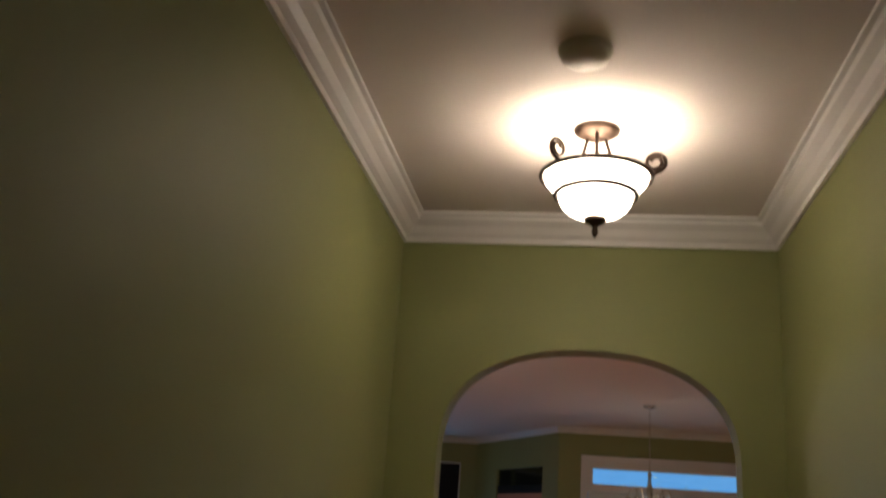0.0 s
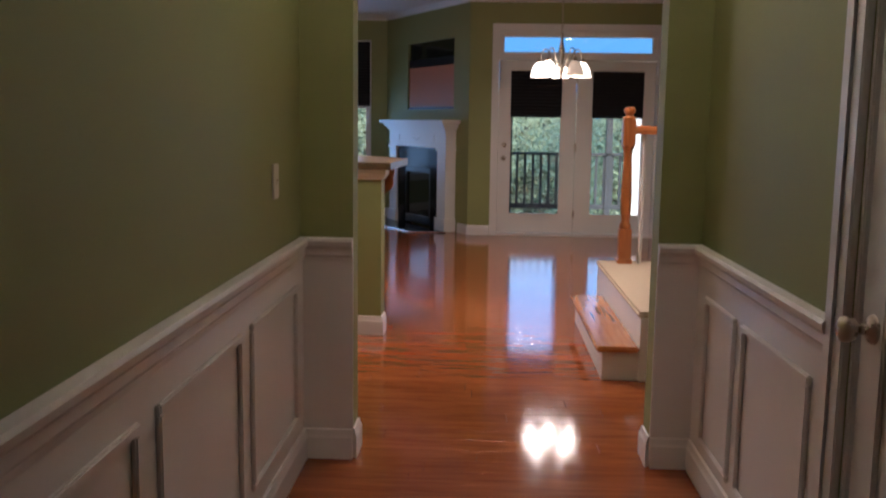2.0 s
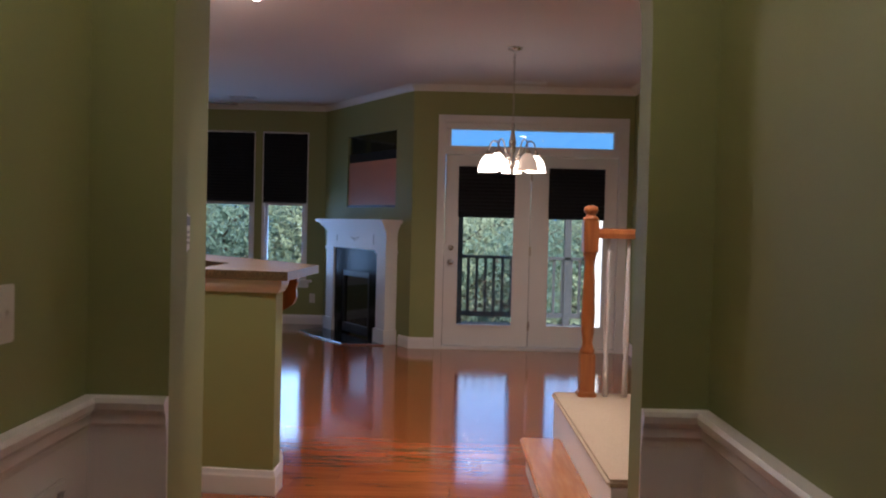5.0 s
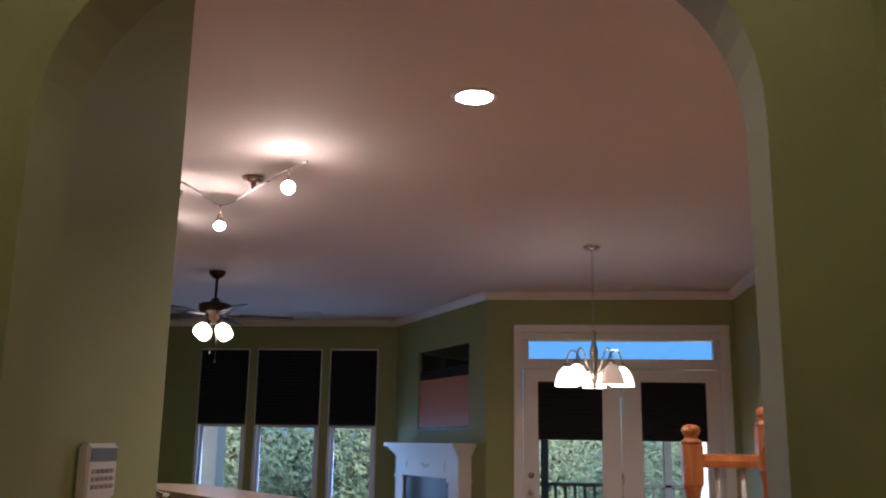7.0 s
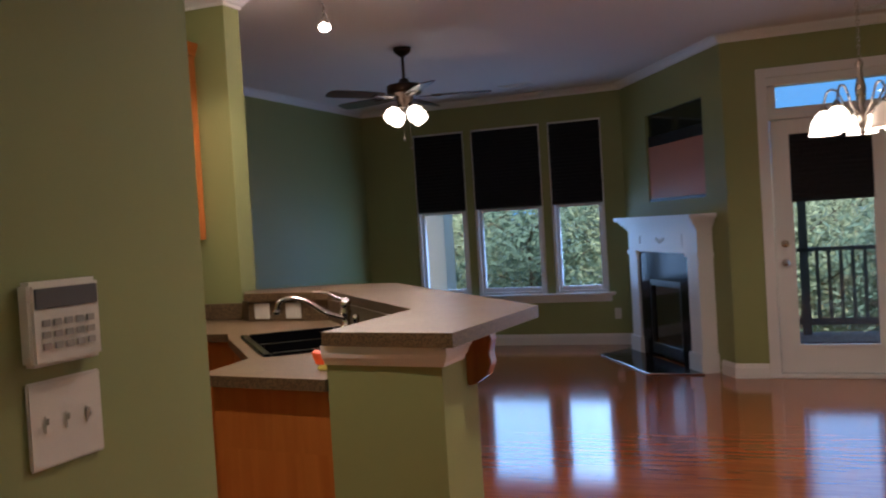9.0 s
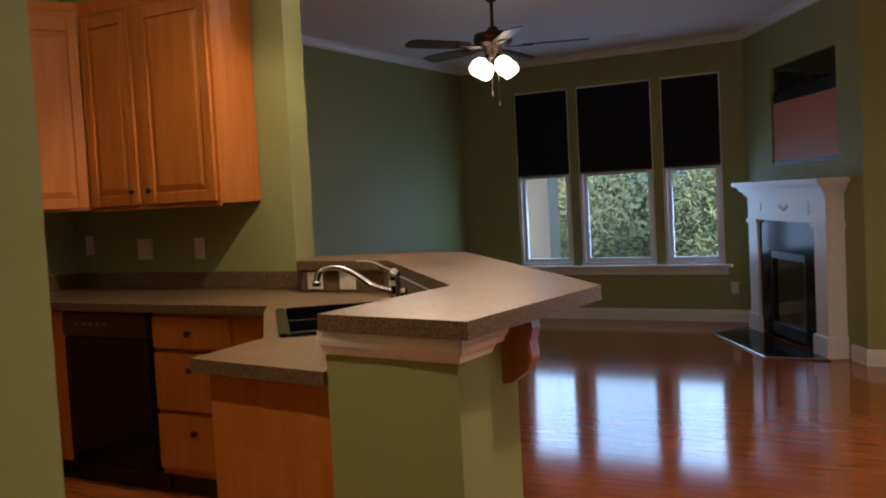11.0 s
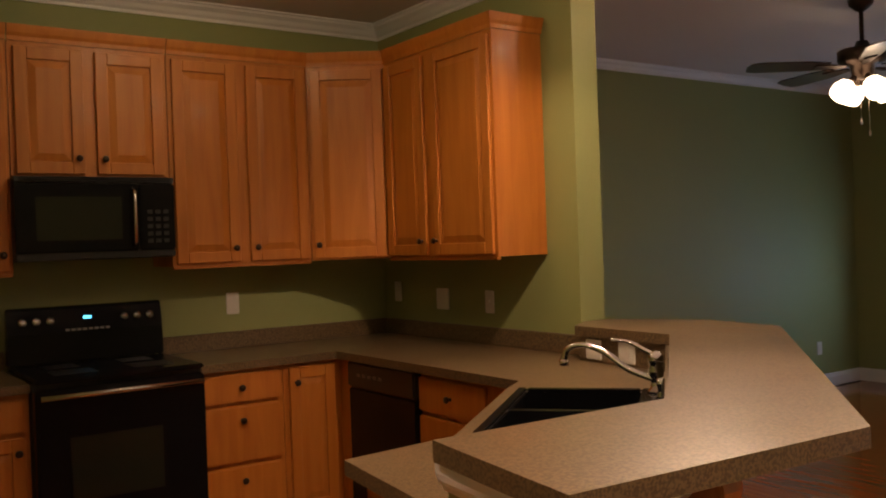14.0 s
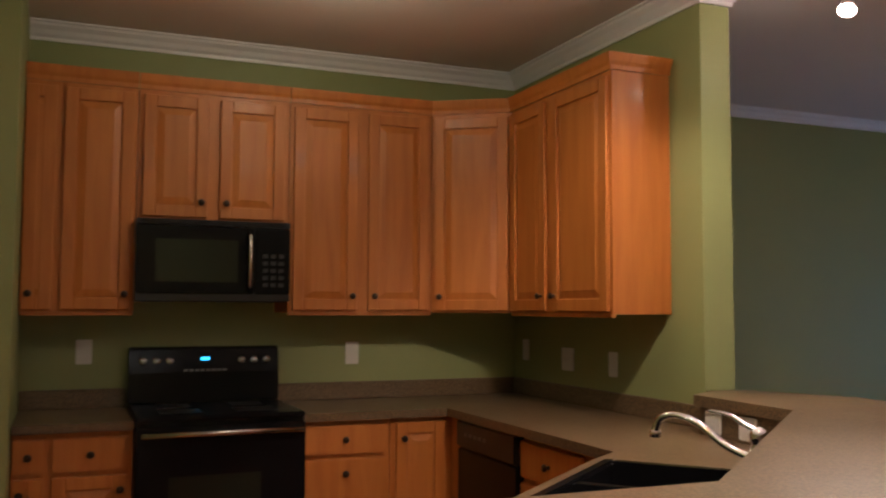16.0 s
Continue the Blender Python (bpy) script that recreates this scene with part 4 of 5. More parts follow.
def sink():
    p = base("sink", (SM.translation.x, SM.translation.y, 0.91), SA)
    bm = bmesh.new()
    for it in ((-0.385, 0.385, -0.235, -0.20, 0.001, 0.012), (-0.385, 0.385, 0.19, 0.27, 0.001, 0.012), (-0.385, -0.345, -0.20, 0.19, 0.001, 0.012), (0.345, 0.385, -0.20, 0.19, 0.001, 0.012),
               (-0.02, 0.02, -0.20, 0.19, -0.03, 0.006)):
        add_box(bm, *it)
    finish("rim", bm, BLACK, p, 0.005)
    bm = bmesh.new()
    for a, b in ((-0.345, -0.015), (0.015, 0.345)):
        for it in ((a, b, -0.203, -0.195, -0.19, 0.002), (a, b, 0.188, 0.195, -0.19, 0.002), (a, a + 0.008, -0.2, 0.19, -0.19, 0.002), (b - 0.008, b, -0.2, 0.19, -0.19, 0.002), (a, b, -0.2, 0.19, -0.2, -0.19)):
            add_box(bm, *it)
    finish("bowl", bm, BLACK, p)
    for x in (-0.18, 0.18):
        lathe("drain", [(0, -0.189), (0.045, -0.189), (0.045, -0.186), (0.03, -0.184), (0, -0.187)], STEEL, p, pose(x, 0, 0), 20)
    thing(p, "black double-bowl sink set in brown worktop", "sink")


sink()


def faucet():
    p = base("faucet", (-0.918, 3.37, 0.922), SA + 24)
    lathe("body", [(0, 0), (0.032, 0), (0.030, 0.01), (0.02, 0.02), (0.019, 0.06), (0.026, 0.075), (0.028, 0.10), (0.022, 0.118), (0.026, 0.13), (0.028, 0.15), (0.022, 0.17), (0.010, 0.182), (0, 0.185)], CHROME, p)
    tube("spout", curve_pts([(0, -0.01, 0.06), (-0.05, -0.08, 0.10), (-0.10, -0.15, 0.175), (-0.145, -0.21, 0.205), (-0.18, -0.255, 0.185), (-0.19, -0.27, 0.13)]), 0.014, CHROME, p, 14)
    lathe("spray_tip", [(0, 0), (0.018, 0), (0.019, 0.02), (0.014, 0.03), (0, 0.03)], CHROME, p, pose(-0.19, -0.27, 0.108), 16)
    tube("lever", curve_pts([(0, 0, 0.165), (-0.025, -0.035, 0.19), (-0.055, -0.075, 0.222), (-0.09, -0.125, 0.23)]), [0.010] * 16 + [0.008] * 9, CHROME, p, 12)
    lathe("side_spray", [(0, 0), (0.022, 0), (0.016, 0.012), (0.013, 0.04), (0.018, 0.06), (0.016, 0.085), (0, 0.09)], CHROME, p, pose(0.12, -0.03, 0), 16)
    p.scale = (0.95, 0.95, 0.74)
    thing(p, "chrome kitchen faucet with curved spout and lever", "faucet")


faucet()


def bar():
    """Raised bar: top, knee wall and trim."""
    p = base("breakfast_bar", (0, 0, 0))
    prism("bar_top", [(-0.315, 2.07), (0.135, 2.005), (0.175, 2.745), (-1.065, 4.265), (-1.45, 4.32), (-1.865, 4.12), (-1.865, 3.97), (-1.755, 3.80), (-1.20, 3.765), (-0.30, 2.72)], 1.018, 1.06, COUNTER, p, 0.008)
    thing(p, "raised brown laminate breakfast bar top with angled edge", "bar counter")
    K = [(-0.325, 2.11), (0.074, 2.065), (0.078, 2.215), (0.03, 2.22), (0.035, 2.46), (-1.084, 3.865), (-1.28, 4.10), (-1.865, 4.10), (-1.865, 3.955), (-1.74, 3.832), (-1.235, 3.802), (-0.325, 2.755)]
    structure(prism("wall_bar", K, 0, 0.963, GREEN), "olive green knee wall under breakfast bar")
    bm = bmesh.new()
    prof = [(0, 0.956), (0.010, 0.956), (0.014, 0.968), (0.024, 0.980), (0.028, 0.993), (0.028, 1.017), (0, 1.017)]
    pts = [K[0], K[1], K[2]]
    add_run(bm, prof, K[0], K[1], -1, 0, -1)
    add_run(bm, prof, K[1], K[2], -1, -1, 0)
    add_run(bm, prof, K[3], K[4], -1, 0, -0.4)
    add_run(bm, prof, K[4], K[5], -1, -0.4, 0)
    add_prism(bm, K, 0.964, 1.017)
    structure(finish("trim_bar", bm, WHITE), "white moulding under bar top")
    run("baseboard_bar", BASEB, [(K[0], K[1], -1, 0, -1), (K[1], K[2], -1, -1, 0), (K[3], K[4], -1, 0, -0.4), (K[4], K[5], -1, -0.4, 0)])
    structure(prism("splash_bar", [(-0.328, 2.24), (-0.328, 2.752), (-1.238, 3.798), (-1.742, 3.828), (-1.855, 3.940), (-1.861, 3.934), (-1.746, 3.820), (-1.242, 3.790), (-0.336, 2.746), (-0.336, 2.24)], 0.911, 1.017, COUNTER), "brown laminate splash behind sink")
    c = base("corbel", (0.033, 2.40, -0.022))
    prof = [(0, 1.035), (0.085, 1.035), (0.09, 1.01), (0.08, 0.975), (0.085, 0.935), (0.07, 0.90), (0.03, 0.872), (0, 0.865)]
    prism("bracket", prof, -0.03, 0.03, OAK, c, 0.004, pose(0, 0, 0, 90))
    thing(c, "orange oak corbel bracket under breakfast bar", "corbel")


bar()
for name, at, rz, g, lab, tog in (("outlet", (-3.54, 2.977, 1.15), 90, 1, "ivory outlet on green kitchen wall", False), ("outlet", (-3.54, 1.651, 1.175), 90, 1, "ivory outlet on green kitchen wall", False),
                                  ("outlet", (-3.40, 3.95, 1.16), 0, 1, "ivory outlet near kitchen corner", False), ("light_switch", (-2.945, 3.95, 1.13), 0, 2, "ivory double light switch above worktop", True),
                                  ("light_switch", (-2.53, 3.95, 1.127), 0, 1, "ivory single light switch above worktop", True),
                                  ("outlet", (-0.80, 9.24, 0.33), 0, 1, "ivory outlet low on living room wall", False), ("outlet", (-3.67, 8.6, 0.36), 90, 1, "ivory outlet low on living room wall", False)):
    switch_plate(name, at, rz, g, lab, tog)
for at in ((-1.655, 3.8155, 0.964), (-1.455, 3.8035, 0.964)):
    switch_plate("outlet", at, -3.4, 1, "ivory outlet set in splash under bar", False).scale = (1.35, 1, 0.72)

pk = base("snack_packet", (-0.42, 2.30, 0.911), 20)
bm = bmesh.new()
add_prism(bm, [(-0.04, 0.0), (0.04, 0.0), (0.05, 0.035), (0.0, 0.028), (-0.055, 0.045)], -0.035, 0.035, pose(0, 0, 0.018, 90))
finish("wrapper", bm, ORANGE, pk, 0.004)
box("tray", -0.035, 0.04, -0.045, 0.035, 0, 0.018, YELLOW, pk, 0.005)
thing(pk, "orange and yellow packet lying on worktop", "packet")

# kitchen ceiling light
kl = base("ceiling_light", (-2.2, 2.52, H))
lathe("pan", [(0, 0), (0.17, 0), (0.17, -0.018), (0.15, -0.025), (0, -0.025)], WHITE, kl, n=32)
lathe("dome", [(0.15, -0.025), (0.145, -0.05), (0.12, -0.08), (0.07, -0.098), (0.0001, -0.103)], SHADE, kl, n=32)
thing(kl, "lit frosted dome ceiling light in kitchen", "ceiling light")

# ---- dining and living things ----
def chandelier():
    p = base("chandelier", (1.385, 5.195, H))
    lathe("canopy", [(0, 0), (0.065, 0), (0.06, -0.015), (0.03, -0.03), (0.008, -0.036), (0, -0.036)], NICKEL, p)
    bm = bmesh.new()
    for k in range(24):
        z = -0.035 - k * 0.0235
        pts = []
        for i in range(13):
            a = 2 * math.pi * i / 12
            u, v = 0.009 * math.cos(a), 0.015 * math.sin(a)
            pts.append((u, 0, z - 0.012 + v) if k % 2 else (0, u, z - 0.012 + v))
        add_tube(bm, pts, 0.0022, 5)
    finish("chain", bm, NICKEL, p)
    lathe("column", [(0, -0.60), (0.008, -0.60), (0.022, -0.63), (0.012, -0.66), (0.016, -0.70), (0.03, -0.76), (0.026, -0.82), (0.014, -0.86), (0.03, -0.90), (0.034, -0.94), (0.02, -0.97), (0.012, -0.99), (0.018, -1.01), (0, -1.025)], NICKEL, p)
    for k in range(5):
        bm, sh = bmesh.new(), bmesh.new()
        a = radians(72 * k + 15)
        c, s = math.cos(a), math.sin(a)
        add_tube(bm, curve_pts([(0.02 * c, 0.02 * s, -0.92), (0.08 * c, 0.08 * s, -0.86), (0.13 * c, 0.13 * s, -0.76), (0.18 * c, 0.18 * s, -0.76), (0.205 * c, 0.205 * s, -0.84)], 5), 0.006, 8)
        add_lathe(bm, [(0, -0.83), (0.012, -0.83), (0.022, -0.85), (0.022, -0.88), (0, -0.885)], pose(0.205 * c, 0.205 * s, 0), 14)
        prof = [(0.024, -0.865), (0.045, -0.885), (0.068, -0.925), (0.080, -0.975), (0.084, -1.0), (0.078, -1.0), (0.062, -0.93), (0.04, -0.892), (0.02, -0.874)]
        add_lathe(sh, prof, pose(0.205 * c, 0.205 * s, 0), 20)
        finish("arm", bm, NICKEL, p, smooth=True)
        finish("shade", sh, CLEARG if k == 4 else SHADE, p, smooth=True)
    thing(p, "brushed nickel five-arm chandelier with frosted glass shades", "chandelier")


chandelier()


def ceiling_fan():
    p = base("ceiling_fan", (-1.73, 6.08, H - 0.065))
    lathe("canopy", [(0, 0.065), (0.07, 0.065), (0.065, 0.035), (0.03, 0.005), (0.014, -0.005), (0, -0.005)], BRONZE, p)
    lathe("downrod", [(0, 0.005), (0.012, 0.005), (0.012, -0.20), (0, -0.20)], BRONZE, p)
    lathe("motor", [(0, -0.165), (0.03, -0.17), (0.045, -0.20), (0.12, -0.215), (0.135, -0.225), (0.135, -0.275), (0.12, -0.295), (0.07, -0.31), (0.06, -0.36), (0.045, -0.385), (0, -0.39)], BRONZE, p, n=32)
    for k in range(5):
        a = 72 * k + 20
        m = pose(0, 0, -0.305, 0, 0, a) @ pose(0, 0, 0, 11)
        bm = bmesh.new()
        pts = [(0.20, -0.05), (0.32, -0.066), (0.60, -0.07), (0.655, -0.055), (0.668, 0.0), (0.655, 0.055), (0.60, 0.07), (0.32, 0.066), (0.20, 0.05)]
        add_prism(bm, pts, -0.004, 0.004, m)
        finish("blade", bm, FANWOOD, p)
        bm = bmesh.new()
        add_prism(bm, [(0.10, -0.02), (0.20, -0.03), (0.28, -0.035), (0.28, 0.035), (0.20, 0.03), (0.10, 0.02)], -0.012, -0.0045, m)
        finish("blade_iron", bm, BRONZE, p)
    for k in range(4):
        bm, sh = bmesh.new(), bmesh.new()
        m = pose(0, 0, -0.375, 0, 0, 90 * k + 60) @ pose(0.05, 0, 0.0, 0, 138)
        add_lathe(bm, [(0, -0.02), (0.014, -0.02), (0.018, 0.02), (0.022, 0.04), (0, 0.045)], m, 14)
        add_lathe(sh, [(0.022, 0.04), (0.05, 0.06), (0.066, 0.10), (0.062, 0.14), (0.056, 0.155), (0.05, 0.155), (0.055, 0.11), (0.04, 0.068), (0.018, 0.048)], m, 20)
        finish("light_arm", bm, BRONZE, p, smooth=True)
        finish("shade", sh, SHADE, p, smooth=True)
    for x, l in ((0.02, 0.24), (-0.03, 0.17)):
        bm = bmesh.new()
        add_tube(bm, [(x, 0.02, -0.38), (x, 0.02, -0.44 - l)], 0.0018, 6)
        add_lathe(bm, [(0, -0.475 - l), (0.007, -0.47 - l), (0.008, -0.455 - l), (0.003, -0.44 - l), (0, -0.44 - l)], pose(x, 0.02, 0), 10)
        finish("pull_chain", bm, NICKEL, p)
    thing(p, "dark bronze ceiling fan with lit glass shades", "ceiling fan")


ceiling_fan()
dl = base("downlight", (0.745, 2.25, H))
lathe("trim_ring", [(0.075, 0.0), (0.098, 0.0), (0.096, -0.006), (0.08, -0.008), (0.075, -0.004)], WHITE, dl, n=32)
lathe("lens", [(0.0001, -0.0085), (0.07, -0.0085), (0.076, -0.0045), (0.0001, -0.0045)], HOT, dl, n=32)
thing(dl, "lit recessed downlight in ceiling", "downlight", "downlights")
copy_thing(dl, pose(2.07, 2.27, H))
# Out of view, added to go with the beam on the bar end.
copy_thing(dl, pose(-0.55, 1.15, H))


def track_light():
    p = base("track_light", (-0.7, 3.4, H))
    pts = curve_pts([(0.58, -0.53, -0.07), (0.45, -0.40, -0.07), (0.15, -0.05, -0.07), (-0.14, 0.26, -0.07), (-0.20, -0.235, -0.07), (-0.45, 0.0, -0.07), (-0.74, 0.92, -0.07)], 6)
    tube("rail", pts, 0.006, NICKEL, p)
    lathe("canopy", [(0, 0), (0.06, 0), (0.055, -0.02), (0.02, -0.03), (0.008, -0.07), (0, -0.07)], NICKEL, p, pose(0.15, -0.05, 0))
    for (x, y), aim in zip(TRACK, TRACK_AIM):
        hd, gl = bmesh.new(), bmesh.new()
        lx, ly = x + 0.7, y - 3.4
        add_tube(hd, [(lx, ly, -0.07), (lx, ly, -0.14)], 0.006, 8)
        d = (Vector(aim) - Vector((x, y, 2.58))).normalized()
        m = Matrix.Translation((lx, ly, -0.16)) @ d.to_track_quat('Z', 'Y').to_matrix().to_4x4()
        add_lathe(hd, [(0, -0.045), (0.014, -0.045), (0.016, -0.01), (0.03, 0.03), (0.037, 0.06), (0.033, 0.06), (0.026, 0.03), (0, 0.0)], m, 16)
        add_lathe(gl, [(0.0001, 0.052), (0.032, 0.052), (0.032, 0.056), (0.0001, 0.056)], m, 16)
        finish("head", hd, NICKEL, p, smooth=True)
        finish("lamp_face", gl, HOT, p)
    thing(p, "curved nickel track light with lit spot heads", "track light")


track_light()
for at, rz in (((1.67, 6.94, H), 0), ((-1.58, 8.56, H), 0)):
    v = base("ceiling_vent", at, rz)
    boxes("frame", [(-0.17, 0.17, -0.08, -0.06, -0.008, 0), (-0.17, 0.17, 0.06, 0.08, -0.008, 0), (-0.17, -0.15, -0.06, 0.06, -0.008, 0), (0.15, 0.17, -0.06, 0.06, -0.008, 0)], WHITE, v, 0.002)
    pieces("louvre", [(-0.15, 0.15, -0.055 + 0.02 * i, -0.047 + 0.02 * i, -0.006, 0) for i in range(6)], WHITE, v)
    thing(v, "white slotted ceiling air vent", "air vent", "ceiling vents")


def fireplace():
    p = new("fireplace")
    p.matrix_world = CH
    c = 1.2
    bm = bmesh.new()
    for it in ((c - 0.80, c - 0.58, -0.14, -0.001, 0, 1.02), (c + 0.58, c + 0.80, -0.14, -0.001, 0, 1.02), (c - 0.80, c + 0.80, -0.14, -0.001, 1.0, 1.20),
               (c - 0.82, c - 0.56, -0.16, -0.001, 0, 0.16), (c + 0.56, c + 0.82, -0.16, -0.001, 0, 0.16), (c - 0.82, c - 0.56, -0.155, -0.001, 0.97, 1.01), (c + 0.56, c + 0.82, -0.155, -0.001, 0.97, 1.01)):
        add_box(bm, *it)
    finish("surround", bm, WHITE, p, 0.004)
    bm = bmesh.new()
    for z0, z1, o in ((1.20, 1.225, 0.155), (1.225, 1.25, 0.175), (1.25, 1.275, 0.20), (1.275, 1.295, 0.215), (1.295, 1.335, 0.25)):
        add_box(bm, c - 0.66 - o, c + 0.66 + o, -o, -0.001, z0, z1)
    finish("mantel_shelf", bm, WHITE, p, 0.006)
    bm = bmesh.new()
    for it in ((c - 0.5, c + 0.5, -0.146, -0.14, 1.06, 1.075), (c - 0.5, c + 0.5, -0.146, -0.14, 1.15, 1.165), (c - 0.5, c - 0.485, -0.146, -0.14, 1.075, 1.15), (c + 0.485, c + 0.5, -0.146, -0.14, 1.075, 1.15)):
        add_box(bm, *it)
    for k in range(7):
        add_lathe(bm, [(0, 0), (0.02, 0), (0.012, 0.006), (0, 0.008)], pose(c - 0.09 + 0.03 * k, -0.14, 1.11 + 0.012 * math.cos(k * 1.05), 90), 10)
    finish("frieze_ornament", bm, WHITE, p)
    boxes("granite_slip", [(c - 0.579, c - 0.36, -0.12, -0.001, 0.0, 0.999), (c + 0.36, c + 0.579, -0.12, -0.001, 0.0, 0.999), (c - 0.36, c + 0.36, -0.12, -0.001, 0.74, 0.999)], GRANITE, p, 0.002)
    boxes("firebox_frame", [(c - 0.36, c - 0.33, -0.115, -0.001, 0.03, 0.74), (c + 0.33, c + 0.36, -0.115, -0.001, 0.03, 0.74), (c - 0.33, c + 0.33, -0.115, -0.001, 0.68, 0.74), (c - 0.33, c + 0.33, -0.115, -0.001, 0.03, 0.13)], BLACKM, p, 0.003)
    pieces("louvre", [(c - 0.32, c + 0.32, -0.122, -0.116, 0.045 + 0.02 * i, 0.057 + 0.02 * i) for i in range(4)], BLACKM, p)
    box("fire_glass", c - 0.33, c + 0.33, -0.09, -0.085, 0.13, 0.68, DARKGLASS, p)
    for k in range(4):
        tube("log", [(c - 0.22 + 0.05 * k, -0.05, 0.17 + 0.03 * (k % 2)), (c + 0.10 + 0.04 * k, -0.02, 0.19 + 0.02 * k)], 0.03, BARK, p, 8)
    p2 = thing(p, "white mantel fireplace with black granite surround", "fireplace")
    hb = bmesh.new()
    add_prism(hb, [(c - 0.86, -0.16), (c - 0.62, -0.55), (c + 0.62, -0.55), (c + 0.86, -0.16)], 0.0, 0.012, CH)
    structure(finish("hearth", hb, GRANITE, bevel=0.003), "flush black granite hearth")
    b2 = bmesh.new()
    for a, b in (((c - 0.86, -0.16), (c - 0.62, -0.55)), ((c - 0.62, -0.55), (c + 0.62, -0.55)), ((c + 0.62, -0.55), (c + 0.86, -0.16))):
        add_tube(b2, [CH @ Vector((*a, 0.008)), CH @ Vector((*b, 0.008))], 0.008, 6)
    structure(finish("trim_hearth", b2, STEEL), "metal edge strip round hearth")


fireplace()
nb = new("niche_board")
nb.matrix_world = CH
box("board", 0.663, 1.917, 0.015, 0.045, 1.50, 2.0, PANELB, nb, 0.004)
box("ledge", 0.663, 1.917, 0.005, 0.05, 1.472, 1.498, BLACKM, nb, 0.003)
# Sheet and band are added to make the top of the recess dark.
box("dark_sheet", 0.663, 1.917, 0.03, 0.045, 2.003, 2.307, DARKGLASS, nb, 0.003)
box("dark_band", 0.663, 1.917, 0.018, 0.03, 2.003, 2.10, BLACKM, nb, 0.004)
thing(nb, "terracotta board under a dark sheet in wall recess", "wall panel")

# ---- outside ----
SKYB = material("sky_backdrop", (0.0, 0.0, 0.0), 1.0, vary=0, emit=(0.13, 0.36, 0.72), strength=0.9, spec=0.0)
WOODS = material("far_woods", (0.09, 0.13, 0.10), 0.9, vary=0.5, scale=0.8)
structure(box("backdrop", -150, 150, 120, 121, -5, 60, SKYB), "blue evening sky")
rngw = random.Random(3)
bm = bmesh.new()
for k in range(260):
    wx, wh = rngw.uniform(-40, 40), rngw.uniform(2.2, 3.6)
    c0 = Vector((wx, rngw.uniform(36, 44), -0.6))
    for j in range(14):
        a0 = c0 + Vector((rngw.gauss(0, 0.9), rngw.gauss(0, 0.9), rngw.uniform(0.1, wh)))
        u0 = Vector((rngw.gauss(0, 1), rngw.gauss(0, 1), rngw.gauss(0, 1))).normalized() * rngw.uniform(0.3, 0.7)
        w0 = u0.orthogonal().normalized() * u0.length * 0.7
        bm.faces.new([bm.verts.new(a0 - u0), bm.verts.new(a0 + w0), bm.verts.new(a0 + u0), bm.verts.new(a0 - w0)])
tagged(finish("far_woods", bm, WOODS), "dense far woods behind the garden", "woods", kind="stuff")
structure(box("ground", -400, 400, 9.6, 600, -0.9, -0.6, GRASS), "grass ground outside")
structure(box("porch_deck", -0.6, 3.4, 7.40, 10.2, -0.14, -0.02, DECK), "weathered porch deck boards")


def porch_rail():
    p = base("porch_railing", (1.4, 10.0, -0.02))
    pieces("rail", [(-2.0, 2.0, -0.045, 0.045, 0.88, 0.92), (-2.0, 2.0, -0.02, 0.02, 0.10, 0.17)], PORCH, p, 0.004)
    pieces("post", [(x - 0.045, x + 0.045, -0.045, 0.045, 0, 2.2) for x in (-1.9, -0.35, 1.1)], PORCH, p, 0.004)
    bal = [(-1.85 + 0.115 * i, -1.815 + 0.115 * i, -0.018, 0.018, 0.17, 0.88) for i in range(33)]
    pieces("baluster", bal, PORCH, p)
    thing(p, "dark stained porch railing beyond glass doors", "railing")


porch_rail()
cl = base("porch_column", (-3.35, 10.6, -0.6))
boxes("shaft", [(-0.16, 0.16, -0.16, 0.16, 0, 3.4), (-0.19, 0.19, -0.19, 0.19, 0, 0.2)], VINYL, cl, 0.006)
thing(cl, "bright white square porch column outside window", "column")
cl2 = base("porch_column", (2.87, 9.9, -0.6))
boxes("shaft", [(-0.12, 0.12, -0.12, 0.12, 0, 2.75), (-0.15, 0.15, -0.15, 0.15, 0, 0.75)], VINYL, cl2, 0.006)
thing(cl2, "bright white square porch column beyond doors", "column")


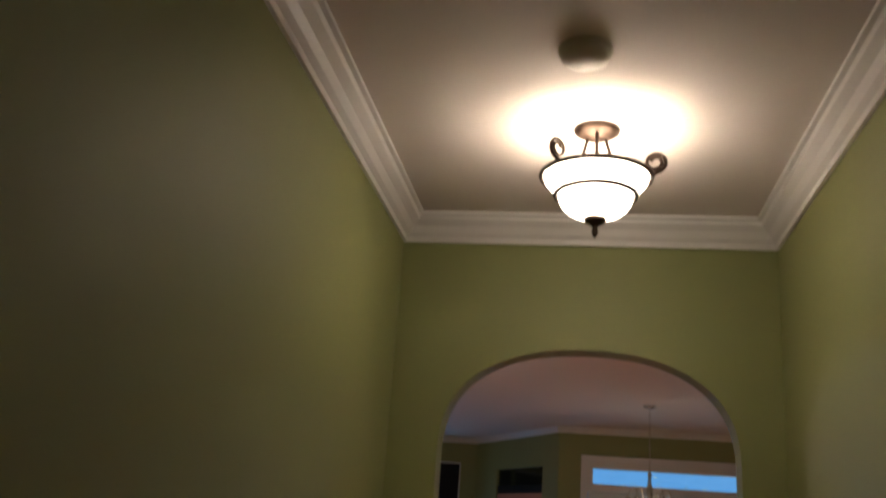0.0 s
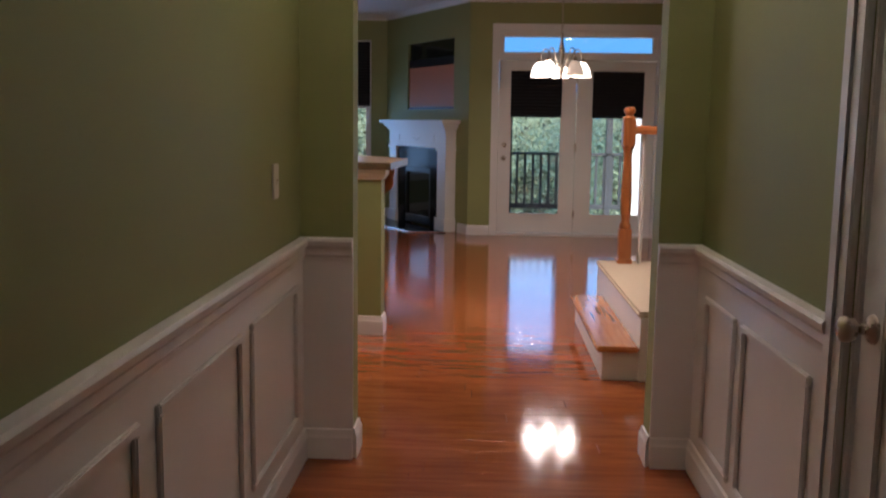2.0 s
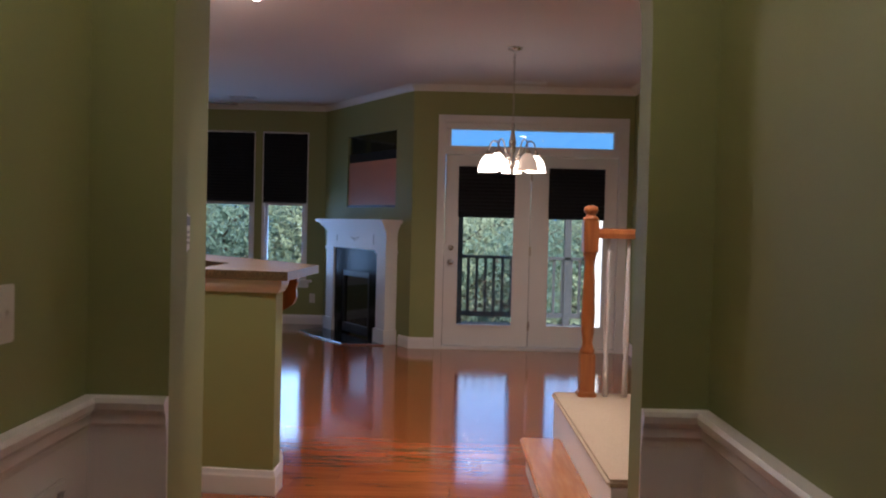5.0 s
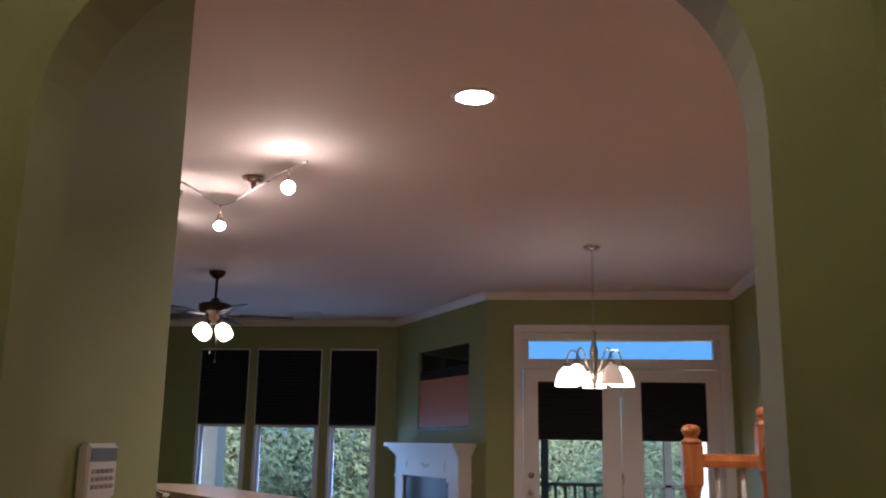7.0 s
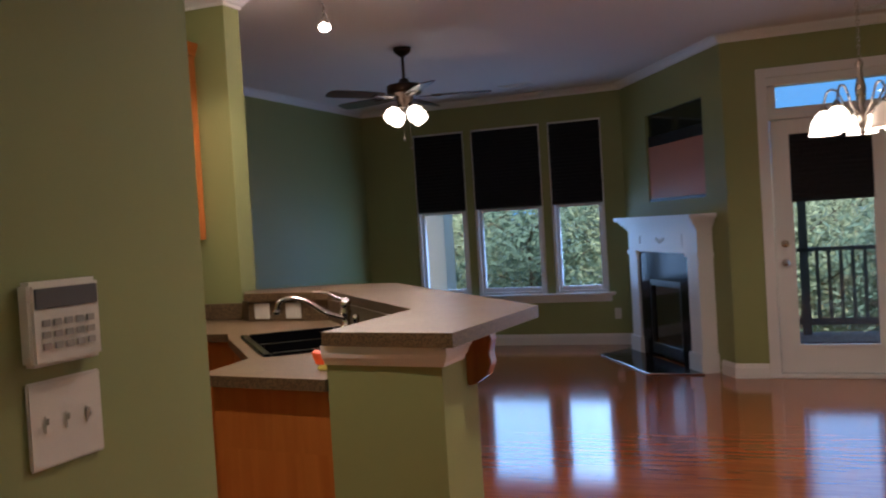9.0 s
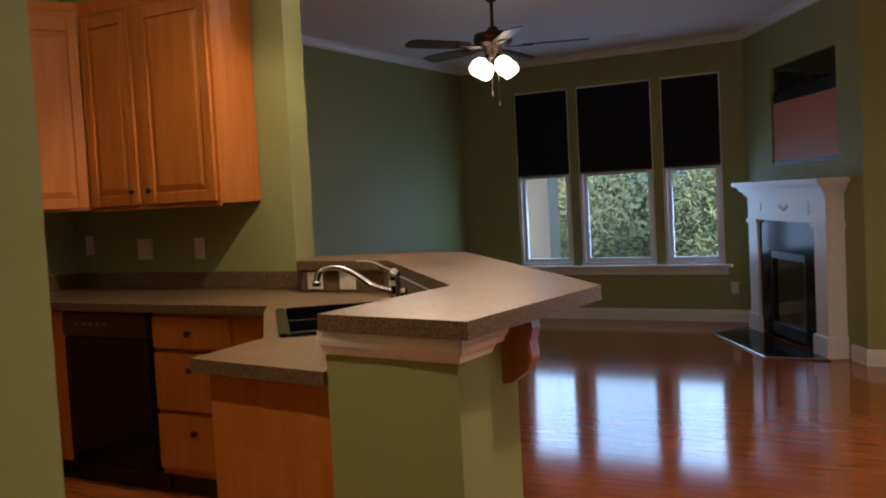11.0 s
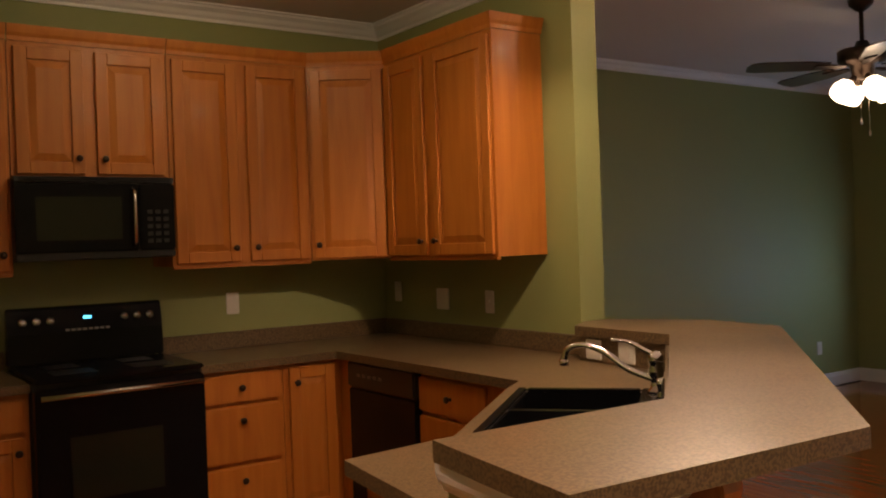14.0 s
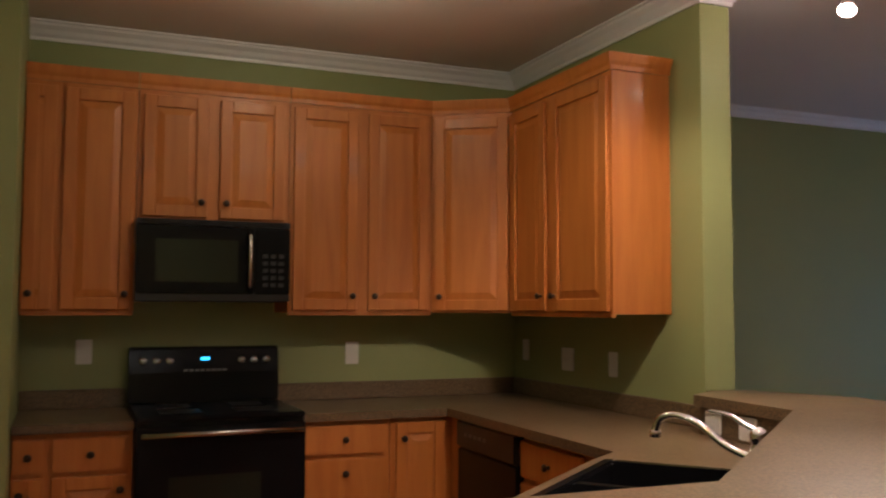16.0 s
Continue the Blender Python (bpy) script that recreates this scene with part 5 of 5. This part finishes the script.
def tree(at, height, spread, seed, mat, group):
    rng = random.Random(seed)
    p = base("tree", at)
    bm = bmesh.new()
    add_tube(bm, [(0, 0, 0), (0.05, 0.02, height * 0.4), (0.0, 0.08, height * 0.75)], [0.10, 0.07, 0.02], 8)
    tips = []
    for k in range(16):
        z = height * (0.12 + 0.6 * k / 16)
        a = rng.uniform(0, 6.28)
        l = spread * rng.uniform(0.5, 1.0) * (1.1 - 0.5 * k / 16)
        e = Vector((l * math.cos(a), l * math.sin(a), z + rng.uniform(0.2, 0.7)))
        add_tube(bm, [(0, 0, z), e * 0.5 + Vector((0, 0, z * 0.5)), e], [0.03, 0.02, 0.006], 5)
        tips.append((Vector((0, 0, z)), e))
    finish("trunk", bm, BARK, p)
    verts, faces = [], []
    for _ in range(6000):
        a, e = rng.choice(tips)
        c = a.lerp(e, rng.uniform(0.25, 1.1)) + Vector((rng.gauss(0, 0.2), rng.gauss(0, 0.2), rng.gauss(0, 0.28))) * spread
        s = rng.uniform(0.03, 0.085)
        u = Vector((rng.gauss(0, 1), rng.gauss(0, 1), rng.gauss(0, 1))).normalized()
        w = u.orthogonal().normalized()
        i = len(verts)
        verts += [c - u * s, c + w * s * 0.28, c + u * s, c - w * s * 0.28]
        faces.append((i, i + 1, i + 2, i + 3))
    me = bpy.data.meshes.new("crown")
    me.from_pydata(verts, [], faces)
    me.materials.append(mat)
    o = new("crown", me)
    o.parent = p
    tagged(o, kind="stuff")
    thing(p, "bushy leafy tree growing outside the windows", "tree", group)


for i, (x, y, h, s) in enumerate(((-4.3, 14.2, 2.9, 1.4), (-2.9, 13.2, 2.5, 1.3), (-1.6, 13.9, 2.7, 1.4), (-0.3, 13.4, 2.3, 1.2), (0.9, 15.0, 2.2, 1.3), (2.2, 14.4, 2.1, 1.3), (3.6, 15.2, 2.3, 1.4), (5.2, 16.0, 2.6, 1.6), (-6.2, 16.0, 3.2, 1.7), (-2.2, 17.0, 3.2, 1.9), (1.6, 18.0, 2.7, 1.9))):
    tree((x, y, -0.6), h, s, 11 + i, LEAF if i % 2 else LEAF2, "trees outside")

# ---- floor planks ----
def planks():
    rng = random.Random(5)
    w, shared = 0.118, {}
    lengths = (0.7, 1.0, 1.3, 1.6)
    verts, faces, count = [], [], 0
    y = -5.2
    row = 0
    meshes = {}
    for L in lengths:
        bm = bmesh.new()
        add_box(bm, 0.0003, L - 0.0003, 0.0003, w - 0.0003, -0.012, 0.0)
        bmesh.ops.bevel(bm, geom=[e for e in bm.edges if all(v.co.z > -0.001 for v in e.verts)], offset=0.0008, segments=1, affect='EDGES')
        me = bpy.data.meshes.new("plank")
        bm.to_mesh(me)
        bm.free()
        me.materials.append(FLOOR)
        meshes[L] = me
    rest = bmesh.new()
    while y < 9.24:
        x = -3.8 + rng.uniform(-1.0, 0)
        while x < 2.8:
            L = rng.choice(lengths)
            lo, hi = (0.0, 1.505) if y < 0 else (-3.6, 2.79)
            if y > 7.2:
                hi = min(hi, -0.62 + (9.24 - y) * 0.588)
            x0, x1 = max(x, lo), min(x + L, hi)
            if x1 - x0 > 0.02:
                near = -1.2 < y < 3.6 and x0 < 1.9 and x1 > -0.2
                if near and count < 230 and x1 - x0 > L - 0.001:
                    ob = new("plank", meshes[L])
                    ob.location = (x, y, 0)
                    ob.parent = floor
                    count += 1
                else:
                    add_box(rest, x0 + 0.0003, x1 - 0.0003, y + 0.0003, y + w - 0.0003, -0.012, 0.0)
            x += L
        y += w
        row += 1
    me = bpy.data.meshes.new("planks")
    rest.to_mesh(me)
    rest.free()
    me.materials.append(FLOOR2)
    o = new("planks", me)
    o.parent = floor
    tagged(o, kind="stuff")


FLOOR2 = wood("red_oak_floor_far", (0.24, 0.058, 0.014), (0.36, 0.105, 0.028), (1.0, 12, 12), 0.10, 0.0, 0.1)
planks()
